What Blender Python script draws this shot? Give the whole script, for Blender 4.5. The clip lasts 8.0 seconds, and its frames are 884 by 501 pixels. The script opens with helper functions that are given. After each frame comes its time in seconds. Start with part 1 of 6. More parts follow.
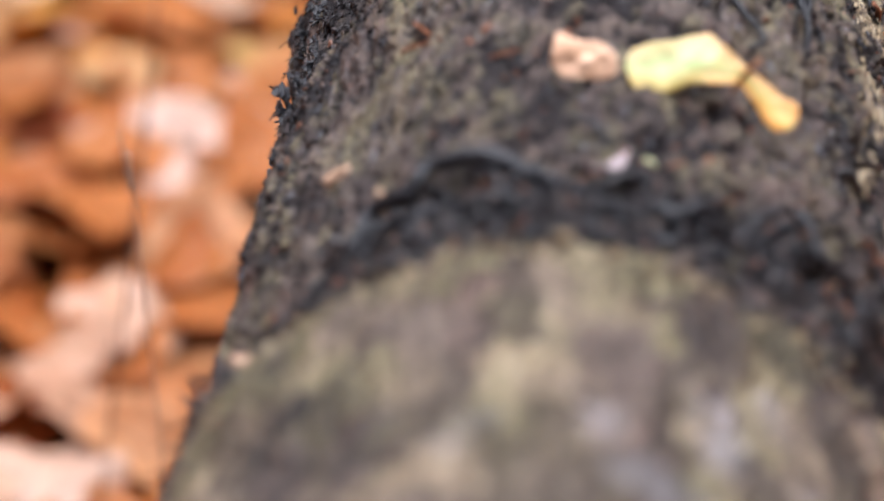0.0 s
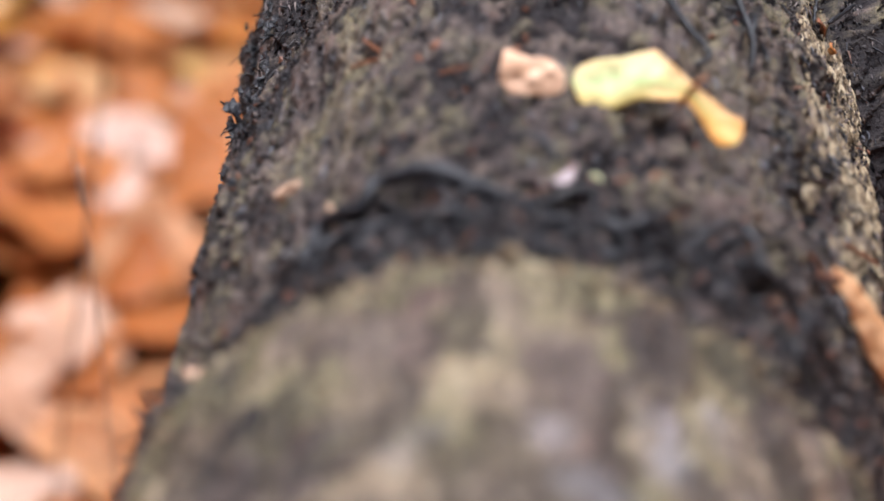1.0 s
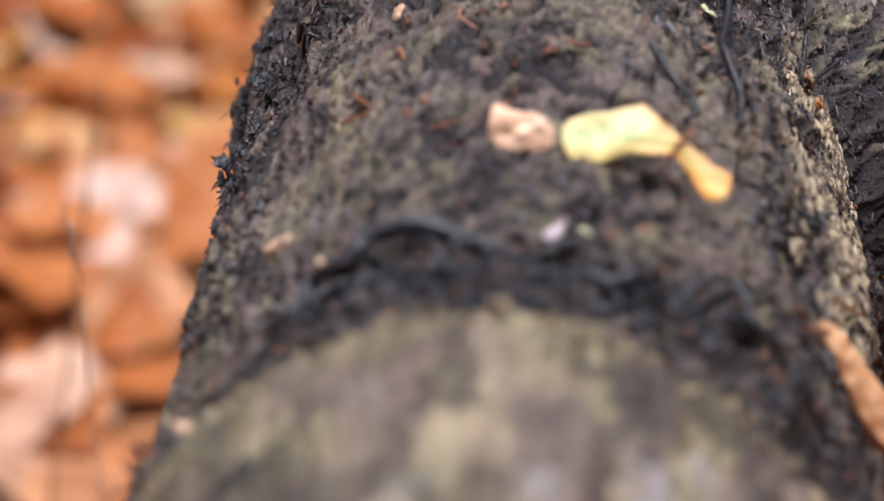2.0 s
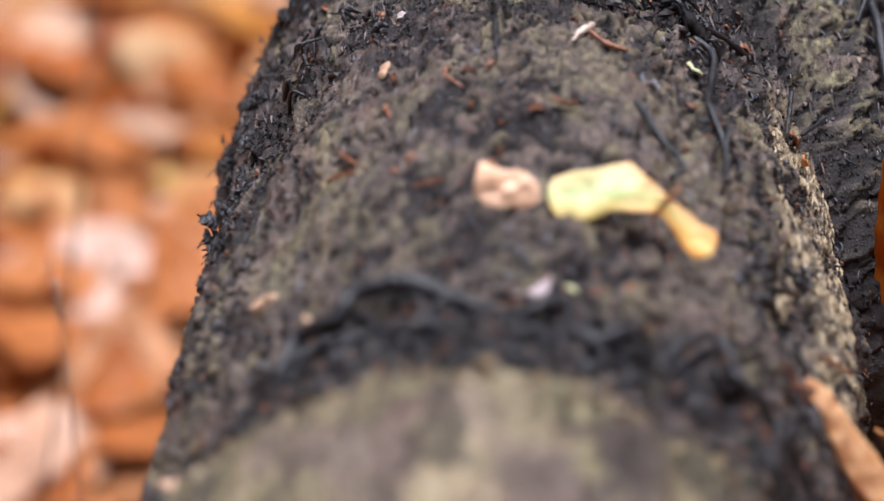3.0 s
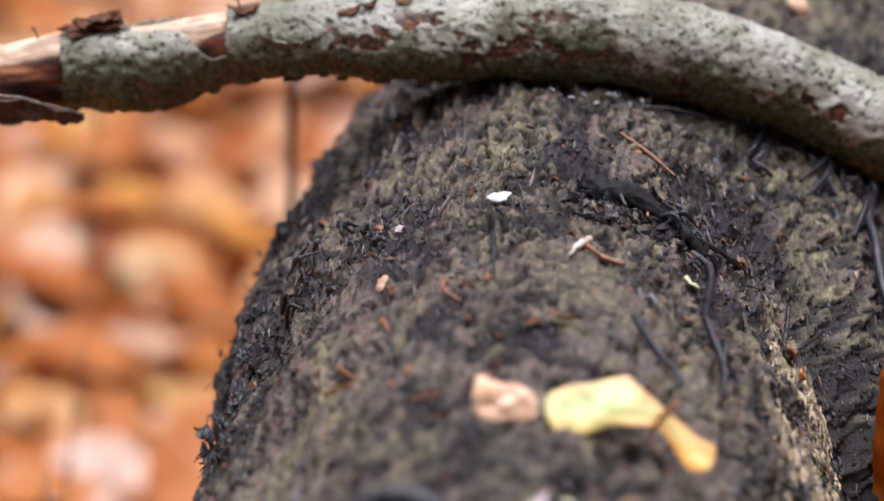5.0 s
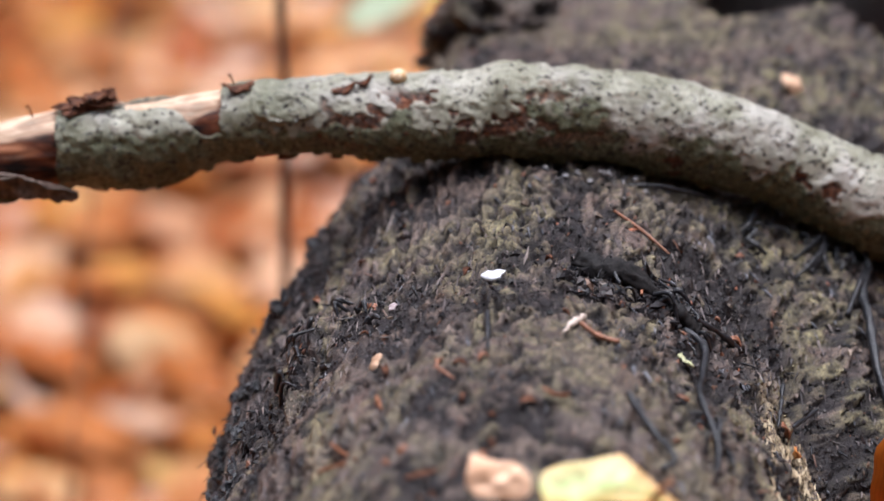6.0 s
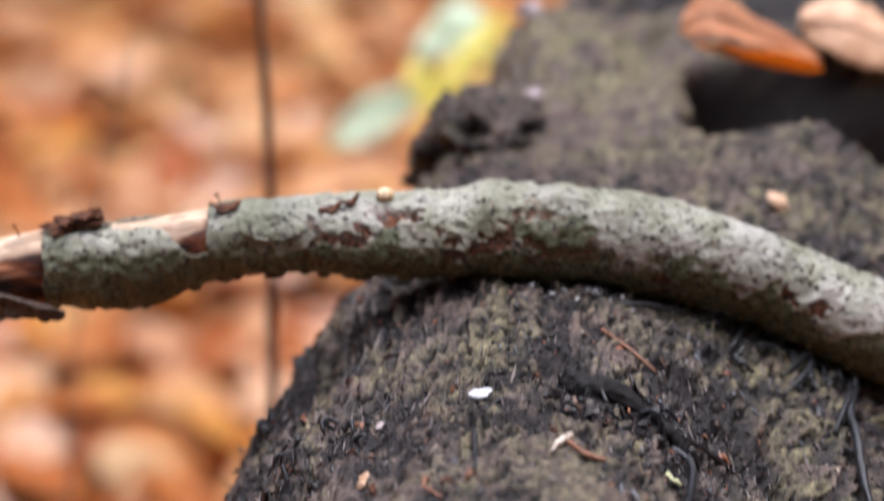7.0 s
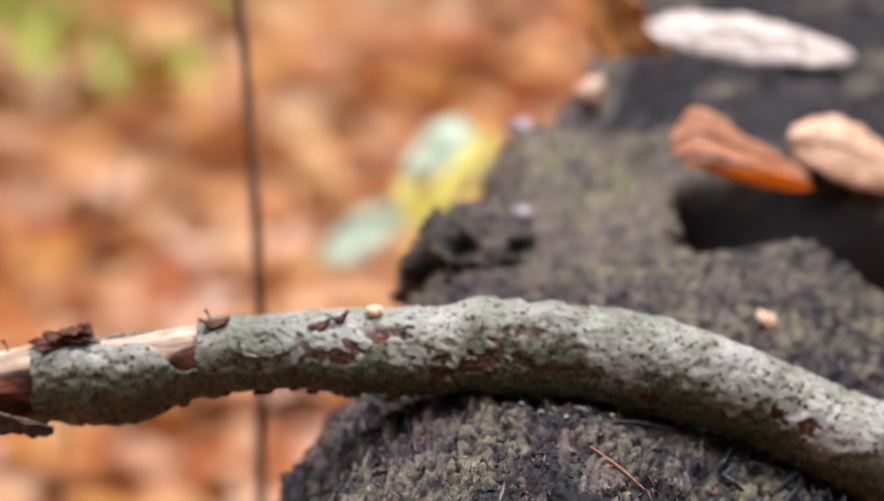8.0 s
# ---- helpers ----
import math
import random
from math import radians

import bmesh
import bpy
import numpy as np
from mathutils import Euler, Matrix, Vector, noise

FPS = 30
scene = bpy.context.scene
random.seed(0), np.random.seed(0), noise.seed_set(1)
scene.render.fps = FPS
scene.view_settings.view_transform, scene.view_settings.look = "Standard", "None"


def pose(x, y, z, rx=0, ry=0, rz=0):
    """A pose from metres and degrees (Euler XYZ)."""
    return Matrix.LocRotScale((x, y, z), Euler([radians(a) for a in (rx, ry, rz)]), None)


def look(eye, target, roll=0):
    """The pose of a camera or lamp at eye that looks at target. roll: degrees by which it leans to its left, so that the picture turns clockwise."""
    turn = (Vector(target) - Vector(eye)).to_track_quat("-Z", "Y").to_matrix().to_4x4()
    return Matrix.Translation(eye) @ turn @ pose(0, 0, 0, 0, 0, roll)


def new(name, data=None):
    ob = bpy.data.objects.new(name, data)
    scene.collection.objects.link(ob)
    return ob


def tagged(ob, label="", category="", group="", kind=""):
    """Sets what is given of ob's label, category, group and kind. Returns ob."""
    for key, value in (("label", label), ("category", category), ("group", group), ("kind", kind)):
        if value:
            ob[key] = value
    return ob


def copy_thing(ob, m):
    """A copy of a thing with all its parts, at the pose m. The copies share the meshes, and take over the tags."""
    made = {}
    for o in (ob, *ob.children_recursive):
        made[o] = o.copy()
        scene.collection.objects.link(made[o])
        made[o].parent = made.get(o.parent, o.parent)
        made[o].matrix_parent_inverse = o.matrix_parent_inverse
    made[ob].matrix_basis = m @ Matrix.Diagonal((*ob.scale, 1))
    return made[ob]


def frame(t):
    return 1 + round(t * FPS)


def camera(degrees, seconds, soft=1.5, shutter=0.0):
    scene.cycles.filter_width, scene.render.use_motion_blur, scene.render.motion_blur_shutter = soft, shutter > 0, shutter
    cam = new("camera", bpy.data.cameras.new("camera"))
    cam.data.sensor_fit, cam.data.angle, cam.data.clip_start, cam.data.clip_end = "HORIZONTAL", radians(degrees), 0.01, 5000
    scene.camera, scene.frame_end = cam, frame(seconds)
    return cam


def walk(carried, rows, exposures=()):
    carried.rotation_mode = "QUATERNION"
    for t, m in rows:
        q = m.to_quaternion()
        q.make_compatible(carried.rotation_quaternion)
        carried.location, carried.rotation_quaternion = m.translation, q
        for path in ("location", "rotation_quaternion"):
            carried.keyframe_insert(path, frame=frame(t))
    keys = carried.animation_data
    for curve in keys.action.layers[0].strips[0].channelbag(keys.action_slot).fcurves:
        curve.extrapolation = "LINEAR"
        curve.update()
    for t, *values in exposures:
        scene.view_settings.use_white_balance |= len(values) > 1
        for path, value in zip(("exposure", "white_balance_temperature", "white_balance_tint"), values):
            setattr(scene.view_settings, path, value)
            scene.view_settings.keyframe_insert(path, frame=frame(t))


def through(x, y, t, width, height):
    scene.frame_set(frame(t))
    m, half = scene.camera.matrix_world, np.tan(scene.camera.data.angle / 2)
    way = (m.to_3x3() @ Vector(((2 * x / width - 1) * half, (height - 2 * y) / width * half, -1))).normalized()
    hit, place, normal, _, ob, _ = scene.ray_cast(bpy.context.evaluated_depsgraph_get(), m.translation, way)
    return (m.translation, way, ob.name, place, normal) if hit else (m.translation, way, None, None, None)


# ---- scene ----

# ---------------------------------------------------------------- camera
EYE = (0.0, -0.98, 0.735)
cam = camera(14.0, 8.0, soft=1.5, shutter=0.4)
cam.data.dof.use_dof = True
cam.data.dof.focus_distance = 1.26
cam.data.dof.aperture_fstop = 6.2
PATH = [
    (0.0, look((-0.0004, -0.9647, 0.7262), (-0.02576, 0.07487, 0.12740), -0.584)),
    (0.5, look((-0.0002, -0.9720, 0.7305), (-0.02594, 0.07162, 0.13874), -0.608)),
    (1.0, look((0.0, -0.9752, 0.7323), (-0.00872, 0.06692, 0.13747), -0.167)),
    (1.5, look(EYE, (-0.00837, 0.06605, 0.14704), -0.231)),
    (1.7, look(EYE, (-0.00734, 0.06809, 0.15066), -0.193)),
    (2.8, look(EYE, (-0.00118, 0.07844, 0.16959), -0.047)),
    (3.0, look(EYE, (-0.00058, 0.08011, 0.17272), -0.066)),
    (3.5, look(EYE, (0.00293, 0.08557, 0.18314), 0.072)),
    (3.6, look(EYE, (0.00295, 0.07245, 0.20139), 0.064)),
    (3.7, look(EYE, (0.00295, 0.07379, 0.20404), 0.059)),
    (3.8, look(EYE, (0.00283, 0.07719, 0.21084), 0.046)),
    (3.9, look(EYE, (0.00272, 0.07818, 0.21285), 0.032)),
    (4.0, look(EYE, (0.00251, 0.09757, 0.20695), 0.018)),
    (4.1, look(EYE, (0.00200, 0.08094, 0.21847), 0.005)),
    (4.2, look(EYE, (0.00141, 0.08239, 0.22146), -0.007)),
    (4.3, look(EYE, (0.00082, 0.08351, 0.22379), -0.008)),
    (4.5, look(EYE, (0.00000, 0.10579, 0.22406), 0.0)),
    (4.7, look(EYE, (0.00032, 0.10825, 0.22931), 0.033)),
    (5.8, look(EYE, (0.00037, 0.12061, 0.25682), 0.008)),
    (6.0, look(EYE, (0.00227, 0.12210, 0.26027), 0.066)),
    (6.2, look(EYE, (0.00378, 0.10546, 0.27223), 0.082)),
    (6.3, look(EYE, (0.00425, 0.10625, 0.27408), 0.069)),
    (6.4, look(EYE, (0.00460, 0.10754, 0.27714), 0.055)),
    (6.5, look(EYE, (0.00498, 0.12686, 0.27150), 0.047)),
    (6.6, look(EYE, (0.00508, 0.10996, 0.28293), 0.043)),
    (6.7, look(EYE, (0.00543, 0.11044, 0.28410), 0.043)),
    (6.8, look(EYE, (0.00567, 0.11220, 0.28838), 0.036)),
    (6.9, look(EYE, (0.00620, 0.13200, 0.28400), 0.03)),
    (7.0, look(EYE, (0.00666, 0.13713, 0.29684), 0.024)),
    (7.1, look(EYE, (0.00680, 0.13810, 0.29930), 0.05)),
    (7.1, look(EYE, (0.00673, 0.11971, 0.30722), 0.049)),
    (7.2, look(EYE, (0.00673, 0.12112, 0.31088), 0.085)),
    (7.5, look(EYE, (0.00743, 0.14417, 0.31524), 0.195)),
    (7.7, look(EYE, (0.00838, 0.12808, 0.32943), 0.244)),
    (7.8, look(EYE, (0.00885, 0.13010, 0.33500), 0.268)),
    (8.0, look(EYE, (0.01020, 0.15076, 0.33342), 0.317)),
]
walk(cam, PATH, [(0.0, 0.90, 5900, 13), (8.0, 0.90, 5900, 13)])

# ---------------------------------------------------------------- light
world = bpy.data.worlds.new("sky")
scene.world = world
world.use_nodes = True
wn = world.node_tree
sky = wn.nodes.new("ShaderNodeTexSky")
sky.sky_type, sky.sun_disc = "NISHITA", False
sky.sun_elevation, sky.sun_rotation = radians(81.6), radians(22)
sky.dust_density, sky.air_density = 4.0, 1.0
wn.nodes["Background"].inputs["Strength"].default_value = 0.12
wn.links.new(sky.outputs[0], wn.nodes["Background"].inputs[0])
sun = new("sun", bpy.data.lights.new("sun", "SUN"))
sun.data.energy, sun.data.angle, sun.data.color = 3.0, radians(60), (1.0, 0.97, 0.93)
sun.matrix_world = look((0.12, 0.30, 2.2), (0, 0, 0))


# ---------------------------------------------------------------- materials
def material(name, rough=0.6, spec=0.5):
    m = bpy.data.materials.new(name)
    m.use_nodes = True
    b = m.node_tree.nodes["Principled BSDF"]
    b.inputs["Roughness"].default_value = rough
    b.inputs["Specular IOR Level"].default_value = spec
    return m, m.node_tree, b


def node(nt, kind, inputs=(), data_type="", blend_type="", attribute_name="", bands_direction=""):
    n = nt.nodes.new(kind)
    if data_type:
        n.data_type, n.blend_type = data_type, blend_type
    if attribute_name:
        n.attribute_name = attribute_name
    if bands_direction:
        n.bands_direction = bands_direction
    for k, v in inputs:
        if isinstance(v, bpy.types.NodeSocket):
            nt.links.new(v, n.inputs[k])
        else:
            n.inputs[k].default_value = v
    return n


def rgba(c):
    return (c[0], c[1], c[2], 1.0)


def noise_tex(nt, scale, detail=4.0, rough=0.6, vec=None, distortion=0.0):
    if vec is None:
        vec = node(nt, "ShaderNodeTexCoord").outputs["Object"]
    return node(nt, "ShaderNodeTexNoise", [("Vector", vec), ("Scale", scale), ("Detail", detail),
                                           ("Roughness", rough), ("Distortion", distortion)]).outputs["Fac"]


def ramp(nt, fac, stops):
    r = node(nt, "ShaderNodeValToRGB", [("Fac", fac)])
    e = r.color_ramp.elements
    while len(e) < len(stops):
        e.new(0.5)
    for i, (p, c) in enumerate(stops):
        e[i].position, e[i].color = p, rgba(c)
    return r.outputs["Color"]


def mix(nt, fac, a, b, blend="MIX"):
    n = node(nt, "ShaderNodeMix", data_type="RGBA", blend_type=blend)
    for i, v in ((0, fac), (6, a), (7, b)):
        if isinstance(v, bpy.types.NodeSocket):
            nt.links.new(v, n.inputs[i])
        else:
            n.inputs[i].default_value = v if i == 0 else rgba(v)
    return n.outputs[2]


def bump(nt, b, height, strength, distance):
    n = node(nt, "ShaderNodeBump", [("Height", height), ("Strength", strength), ("Distance", distance)])
    nt.links.new(n.outputs[0], b.inputs["Normal"])


def stretched(nt, s):
    t = node(nt, "ShaderNodeTexCoord").outputs["Object"]
    return node(nt, "ShaderNodeMapping", [("Vector", t), ("Scale", s)]).outputs[0]


def attr(nt, name):
    return node(nt, "ShaderNodeAttribute", attribute_name=name).outputs["Fac"]


def bark_material():
    """Rotten, damp wood and bark: tan and purple-brown crumb with black gaps, olive algae, bare tan wood."""
    m, nt, b = material("rotten_wood", 0.62, 0.4)
    n1 = noise_tex(nt, 60, 6, 0.65)
    n0 = noise_tex(nt, 15, 3, 0.6)
    n2 = noise_tex(nt, 1, 4, 0.64, stretched(nt, (620, 380, 620)), 0.7)
    n4 = noise_tex(nt, 1, 3, 0.7, stretched(nt, (1150, 620, 1150)), 0.4)
    n3 = noise_tex(nt, 1, 5, 0.65, stretched(nt, (260, 30, 260)))
    c = ramp(nt, n1, [(0.30, (0.040, 0.029, 0.026)), (0.44, (0.098, 0.070, 0.060)), (0.56, (0.170, 0.126, 0.104)), (0.72, (0.290, 0.222, 0.176))])
    c = mix(nt, ramp(nt, n0, [(0.42, (0, 0, 0)), (0.62, (0.8, 0.8, 0.8))]), c, mix(nt, 0.5, c, (0.120, 0.098, 0.098)))
    alg = ramp(nt, noise_tex(nt, 260, 4, 0.7), [(0.32, (0.084, 0.072, 0.046)), (0.52, (0.210, 0.182, 0.100)), (0.70, (0.395, 0.350, 0.200))])
    c = mix(nt, ramp(nt, noise_tex(nt, 38, 3, 0.6), [(0.54, (0, 0, 0)), (0.66, (0.5, 0.5, 0.5))]), c, (0.200, 0.120, 0.098))
    c = mix(nt, attr(nt, "moss"), c, alg)
    c = mix(nt, 0.5, c, ramp(nt, n3, [(0.34, (0.30, 0.28, 0.30)), (0.50, (0.95, 0.95, 0.95)), (0.70, (1.3, 1.28, 1.22))]), "MULTIPLY")
    bare = ramp(nt, n3, [(0.30, (0.12, 0.082, 0.052)), (0.52, (0.38, 0.30, 0.19)), (0.72, (0.56, 0.47, 0.34))])
    c = mix(nt, attr(nt, "bare"), c, bare)
    c = mix(nt, attr(nt, "pale"), c, ramp(nt, n1, [(0.32, (0.30, 0.27, 0.28)), (0.66, (0.56, 0.53, 0.55))]))
    # bump lows darkened, tips lightened: shading between crumbs put into the colour
    c = mix(nt, 0.75, c, ramp(nt, n2, [(0.34, (0.10, 0.095, 0.10)), (0.46, (0.66, 0.64, 0.62)), (0.56, (1.0, 1.0, 0.98)), (0.70, (1.3, 1.27, 1.22))]), "MULTIPLY")
    c = mix(nt, 0.55, c, ramp(nt, n4, [(0.34, (0.22, 0.21, 0.22)), (0.50, (0.95, 0.94, 0.93)), (0.66, (1.65, 1.60, 1.52))]), "MULTIPLY")
    # black wood, and shade painted into pits, creases and the hollow
    c = mix(nt, attr(nt, "char_shade"), c, mix(nt, n4, (0.009, 0.008, 0.010), (0.032, 0.028, 0.029)))
    nt.links.new(c, b.inputs["Base Color"])
    rr = node(nt, "ShaderNodeMapRange", [("Value", n4), (1, 0.3), (2, 0.7), (3, 0.26), (4, 0.8)])
    nt.links.new(rr.outputs[0], b.inputs["Roughness"])
    shine = node(nt, "ShaderNodeMapRange", [("Value", attr(nt, "char_shade")), (3, 0.34), (4, 0.14)])
    nt.links.new(shine.outputs[0], b.inputs["Specular IOR Level"])
    bump(nt, b, mix(nt, 0.5, n2, n4), 1.0, 0.0017)
    return m


def crumb_material(name, stops, rough=0.6):
    m, nt, b = material(name, rough, 0.22)
    r = node(nt, "ShaderNodeNewGeometry").outputs["Random Per Island"]
    c = ramp(nt, r, stops)
    n = noise_tex(nt, 700, 3, 0.7)
    c = mix(nt, 0.6, c, ramp(nt, n, [(0.3, (0.45, 0.45, 0.45)), (0.7, (1.4, 1.4, 1.4))]), "MULTIPLY")
    nt.links.new(c, b.inputs["Base Color"])
    bump(nt, b, n, 0.4, 0.0006)
    return m


def plain_material(name, dark, light, scale=300.0, rough=0.6, stretch=None, spec=0.5, depth=0.0005):
    m, nt, b = material(name, rough, spec)
    vec = stretched(nt, stretch) if stretch else None
    n = noise_tex(nt, 1.0 if stretch else scale, 5, 0.65, vec)
    c = ramp(nt, n, [(0.32, dark), (0.68, light)])
    nt.links.new(c, b.inputs["Base Color"])
    bump(nt, b, n, 0.4, depth)
    return m


def leaf_material(name, stops, per_object=True, vein=(0.6, 0.6, 0.6), rough=0.55, through=0.45):
    """A dead leaf: hue by leaf, blotches, side veins along v, a little light passing through."""
    m, nt, b = material(name, rough, 0.22)
    if per_object:
        r = node(nt, "ShaderNodeObjectInfo").outputs["Random"]
    else:
        r = node(nt, "ShaderNodeNewGeometry").outputs["Random Per Island"]
    c = ramp(nt, r, stops)
    wet = noise_tex(nt, 5.5, 3, 0.55, node(nt, "ShaderNodeNewGeometry").outputs["Position"])
    c = mix(nt, 0.9, c, ramp(nt, wet, [(0.38, (0.88, 0.74, 0.62)), (0.48, (0.98, 0.97, 0.95)), (0.62, (1.08, 1.18, 1.32))]), "MULTIPLY")
    blot = noise_tex(nt, 45, 5, 0.65)
    c = mix(nt, 0.75, c, ramp(nt, blot, [(0.30, (0.68, 0.58, 0.50)), (0.50, (0.97, 0.95, 0.92)), (0.72, (1.15, 1.2, 1.25))]), "MULTIPLY")
    w = node(nt, "ShaderNodeTexWave", [("Vector", attr_vec(nt)), ("Scale", 5.0), ("Distortion", 1.2), ("Detail", 1.0)], bands_direction="DIAGONAL")
    c = mix(nt, 0.25, c, ramp(nt, w.outputs["Fac"], [(0.0, vein), (0.35, (1, 1, 1)), (1.0, (1.05, 1.05, 1.05))]), "MULTIPLY")
    nt.links.new(c, b.inputs["Base Color"])
    bump(nt, b, blot, 0.3, 0.002)
    tr = node(nt, "ShaderNodeBsdfTranslucent", [("Color", c)])
    ms = node(nt, "ShaderNodeMixShader", [(0, through), (1, b.outputs[0]), (2, tr.outputs[0])])
    nt.links.new(ms.outputs[0], nt.nodes["Material Output"].inputs["Surface"])
    return m


def attr_vec(nt):
    return node(nt, "ShaderNodeAttribute", attribute_name="blade_uv").outputs["Vector"]


def grey_bark_material():
    """Smooth grey bark with algae, pores and places where the outer skin flaked off; the algae green also darkens the
    underside.
    """
    m, nt, b = material("grey_bark", 0.62, 0.35)
    n1 = noise_tex(nt, 48, 5, 0.6)
    n2 = noise_tex(nt, 600, 3, 0.7)
    c = ramp(nt, n1, [(0.30, (0.150, 0.146, 0.098)), (0.45, (0.225, 0.220, 0.162)), (0.58, (0.320, 0.310, 0.250)), (0.75, (0.430, 0.410, 0.355))])
    c = mix(nt, 0.32, c, ramp(nt, n2, [(0.3, (0.5, 0.5, 0.48)), (0.7, (1.3, 1.3, 1.3))]), "MULTIPLY")
    lilac = ramp(nt, noise_tex(nt, 34, 3, 0.6), [(0.50, (0, 0, 0)), (0.62, (0.5, 0.5, 0.5))])
    c = mix(nt, lilac, c, mix(nt, 0.5, c, (0.50, 0.46, 0.47)))
    crack = noise_tex(nt, 1, 3, 0.6, stretched(nt, (70, 420, 420)), 0.8)
    c = mix(nt, ramp(nt, crack, [(0.465, (0, 0, 0)), (0.49, (0.45, 0.45, 0.45)), (0.515, (0, 0, 0))]), c, (0.045, 0.040, 0.030))
    # algae green, kept extra dark to hold the underside's shade
    green = ramp(nt, n2, [(0.3, (0.040, 0.043, 0.022)), (0.55, (0.100, 0.104, 0.060)), (0.72, (0.190, 0.194, 0.125))])
    c = mix(nt, attr(nt, "moss"), c, green)
    fl = ramp(nt, n2, [(0.40, (0.026, 0.013, 0.009)), (0.56, (0.110, 0.042, 0.022)), (0.72, (0.28, 0.125, 0.065))])
    c = mix(nt, attr(nt, "flake"), c, fl)
    spots = noise_tex(nt, 1, 2, 0.5, stretched(nt, (330, 460, 520)), 0.4)
    c = mix(nt, ramp(nt, spots, [(0.61, (0, 0, 0)), (0.66, (0.92, 0.92, 0.92))]), c, (0.026, 0.021, 0.017))
    dots = node(nt, "ShaderNodeTexVoronoi", [("Vector", node(nt, "ShaderNodeTexCoord").outputs["Object"]), ("Scale", 210.0), ("Randomness", 1.0)])
    rag = node(nt, "ShaderNodeMath", [(0, dots.outputs["Distance"]), (1, node(nt, "ShaderNodeMapRange", [("Value", n2), (3, -0.12), (4, 0.12)]).outputs[0])])
    c = mix(nt, ramp(nt, rag.outputs[0], [(0.17, (0.9, 0.9, 0.9)), (0.24, (0, 0, 0))]), c, (0.030, 0.023, 0.018))
    nt.links.new(c, b.inputs["Base Color"])
    bump(nt, b, n2, 0.3, 0.0006)
    return m


def wood_material():
    """Barkless wood: pale grain, reddish and black stained streaks."""
    m, nt, b = material("bare_wood", 0.65, 0.18)
    g = noise_tex(nt, 1.0, 5, 0.65, stretched(nt, (30, 600, 600)))
    big = noise_tex(nt, 1.0, 4, 0.6, stretched(nt, (45, 150, 150)))
    c = ramp(nt, g, [(0.32, (0.34, 0.22, 0.14)), (0.5, (0.52, 0.39, 0.28)), (0.68, (0.66, 0.54, 0.42))])
    st = ramp(nt, big, [(0.34, (0.05, 0.03, 0.02)), (0.44, (0.36, 0.17, 0.11)), (0.56, (1.0, 0.95, 0.9))])
    c = mix(nt, 0.45, c, st, "MULTIPLY")
    rot = ramp(nt, big, [(0.40, (0.012, 0.007, 0.006)), (0.52, (0.085, 0.026, 0.013)), (0.66, (0.24, 0.095, 0.045))])
    c = mix(nt, attr(nt, "stain"), c, rot)
    nt.links.new(c, b.inputs["Base Color"])
    bump(nt, b, g, 0.4, 0.0006)
    return m


def husk_material():
    """Cream husk with orange-brown net between pale dots."""
    m, nt, b = material("cream_husk", 0.7, 0.25)
    v = node(nt, "ShaderNodeTexVoronoi", [("Vector", node(nt, "ShaderNodeTexCoord").outputs["Object"]), ("Scale", 950.0), ("Randomness", 0.5)])
    c = ramp(nt, v.outputs["Distance"], [(0.34, (0.86, 0.78, 0.62)), (0.50, (0.60, 0.36, 0.15)), (0.8, (0.36, 0.17, 0.06))])
    nt.links.new(c, b.inputs["Base Color"])
    bump(nt, b, v.outputs["Distance"], 0.5, 0.0005)
    return m


def ground_material():
    """Leaf mould: patches of leaf size, each of its own brown or orange, dark between them."""
    m, nt, b = material("leaf_mould", 0.75, 0.3)
    v = node(nt, "ShaderNodeTexVoronoi", [("Vector", node(nt, "ShaderNodeTexCoord").outputs["Object"]), ("Scale", 24.0), ("Randomness", 1.0)])
    sep = node(nt, "ShaderNodeSeparateColor", [(0, v.outputs["Color"])])
    c = ramp(nt, sep.outputs[0], [(0.0, (0.16, 0.052, 0.015)), (0.3, (0.32, 0.110, 0.030)), (0.55, (0.22, 0.066, 0.018)), (0.8, (0.38, 0.175, 0.070)), (1.0, (0.26, 0.100, 0.030))])
    n = noise_tex(nt, 26, 6, 0.65)
    c = mix(nt, 0.8, c, ramp(nt, n, [(0.32, (0.35, 0.32, 0.30)), (0.6, (1.1, 1.1, 1.1))]), "MULTIPLY")
    nt.links.new(c, b.inputs["Base Color"])
    bump(nt, b, mix(nt, 0.5, v.outputs["Distance"], n), 0.8, 0.02)
    return m


LITTER = [(0.0, (0.46, 0.110, 0.017)), (0.22, (0.56, 0.195, 0.040)), (0.40, (0.37, 0.072, 0.014)), (0.58, (0.62, 0.31, 0.14)),
          (0.78, (0.54, 0.180, 0.026)), (1.0, (0.78, 0.50, 0.36))]
M_LOG = bark_material()
M_CRUMB = crumb_material("bark_crumb", [(0.0, (0.014, 0.011, 0.011)), (0.25, (0.052, 0.038, 0.034)), (0.55, (0.100, 0.074, 0.062)), (0.88, (0.170, 0.128, 0.100)), (0.97, (0.26, 0.20, 0.15)), (1.0, (0.20, 0.075, 0.04))])
M_SPLINT = crumb_material("wood_splinter", [(0.0, (0.012, 0.011, 0.012)), (0.4, (0.055, 0.045, 0.046)), (0.75, (0.115, 0.095, 0.092)), (1.0, (0.20, 0.165, 0.150))], 0.5)
M_TANSPLINT = crumb_material("tan_splinter_grain", [(0.0, (0.08, 0.052, 0.030)), (0.4, (0.20, 0.145, 0.085)), (0.8, (0.34, 0.265, 0.165)), (1.0, (0.44, 0.36, 0.24))], 0.6)
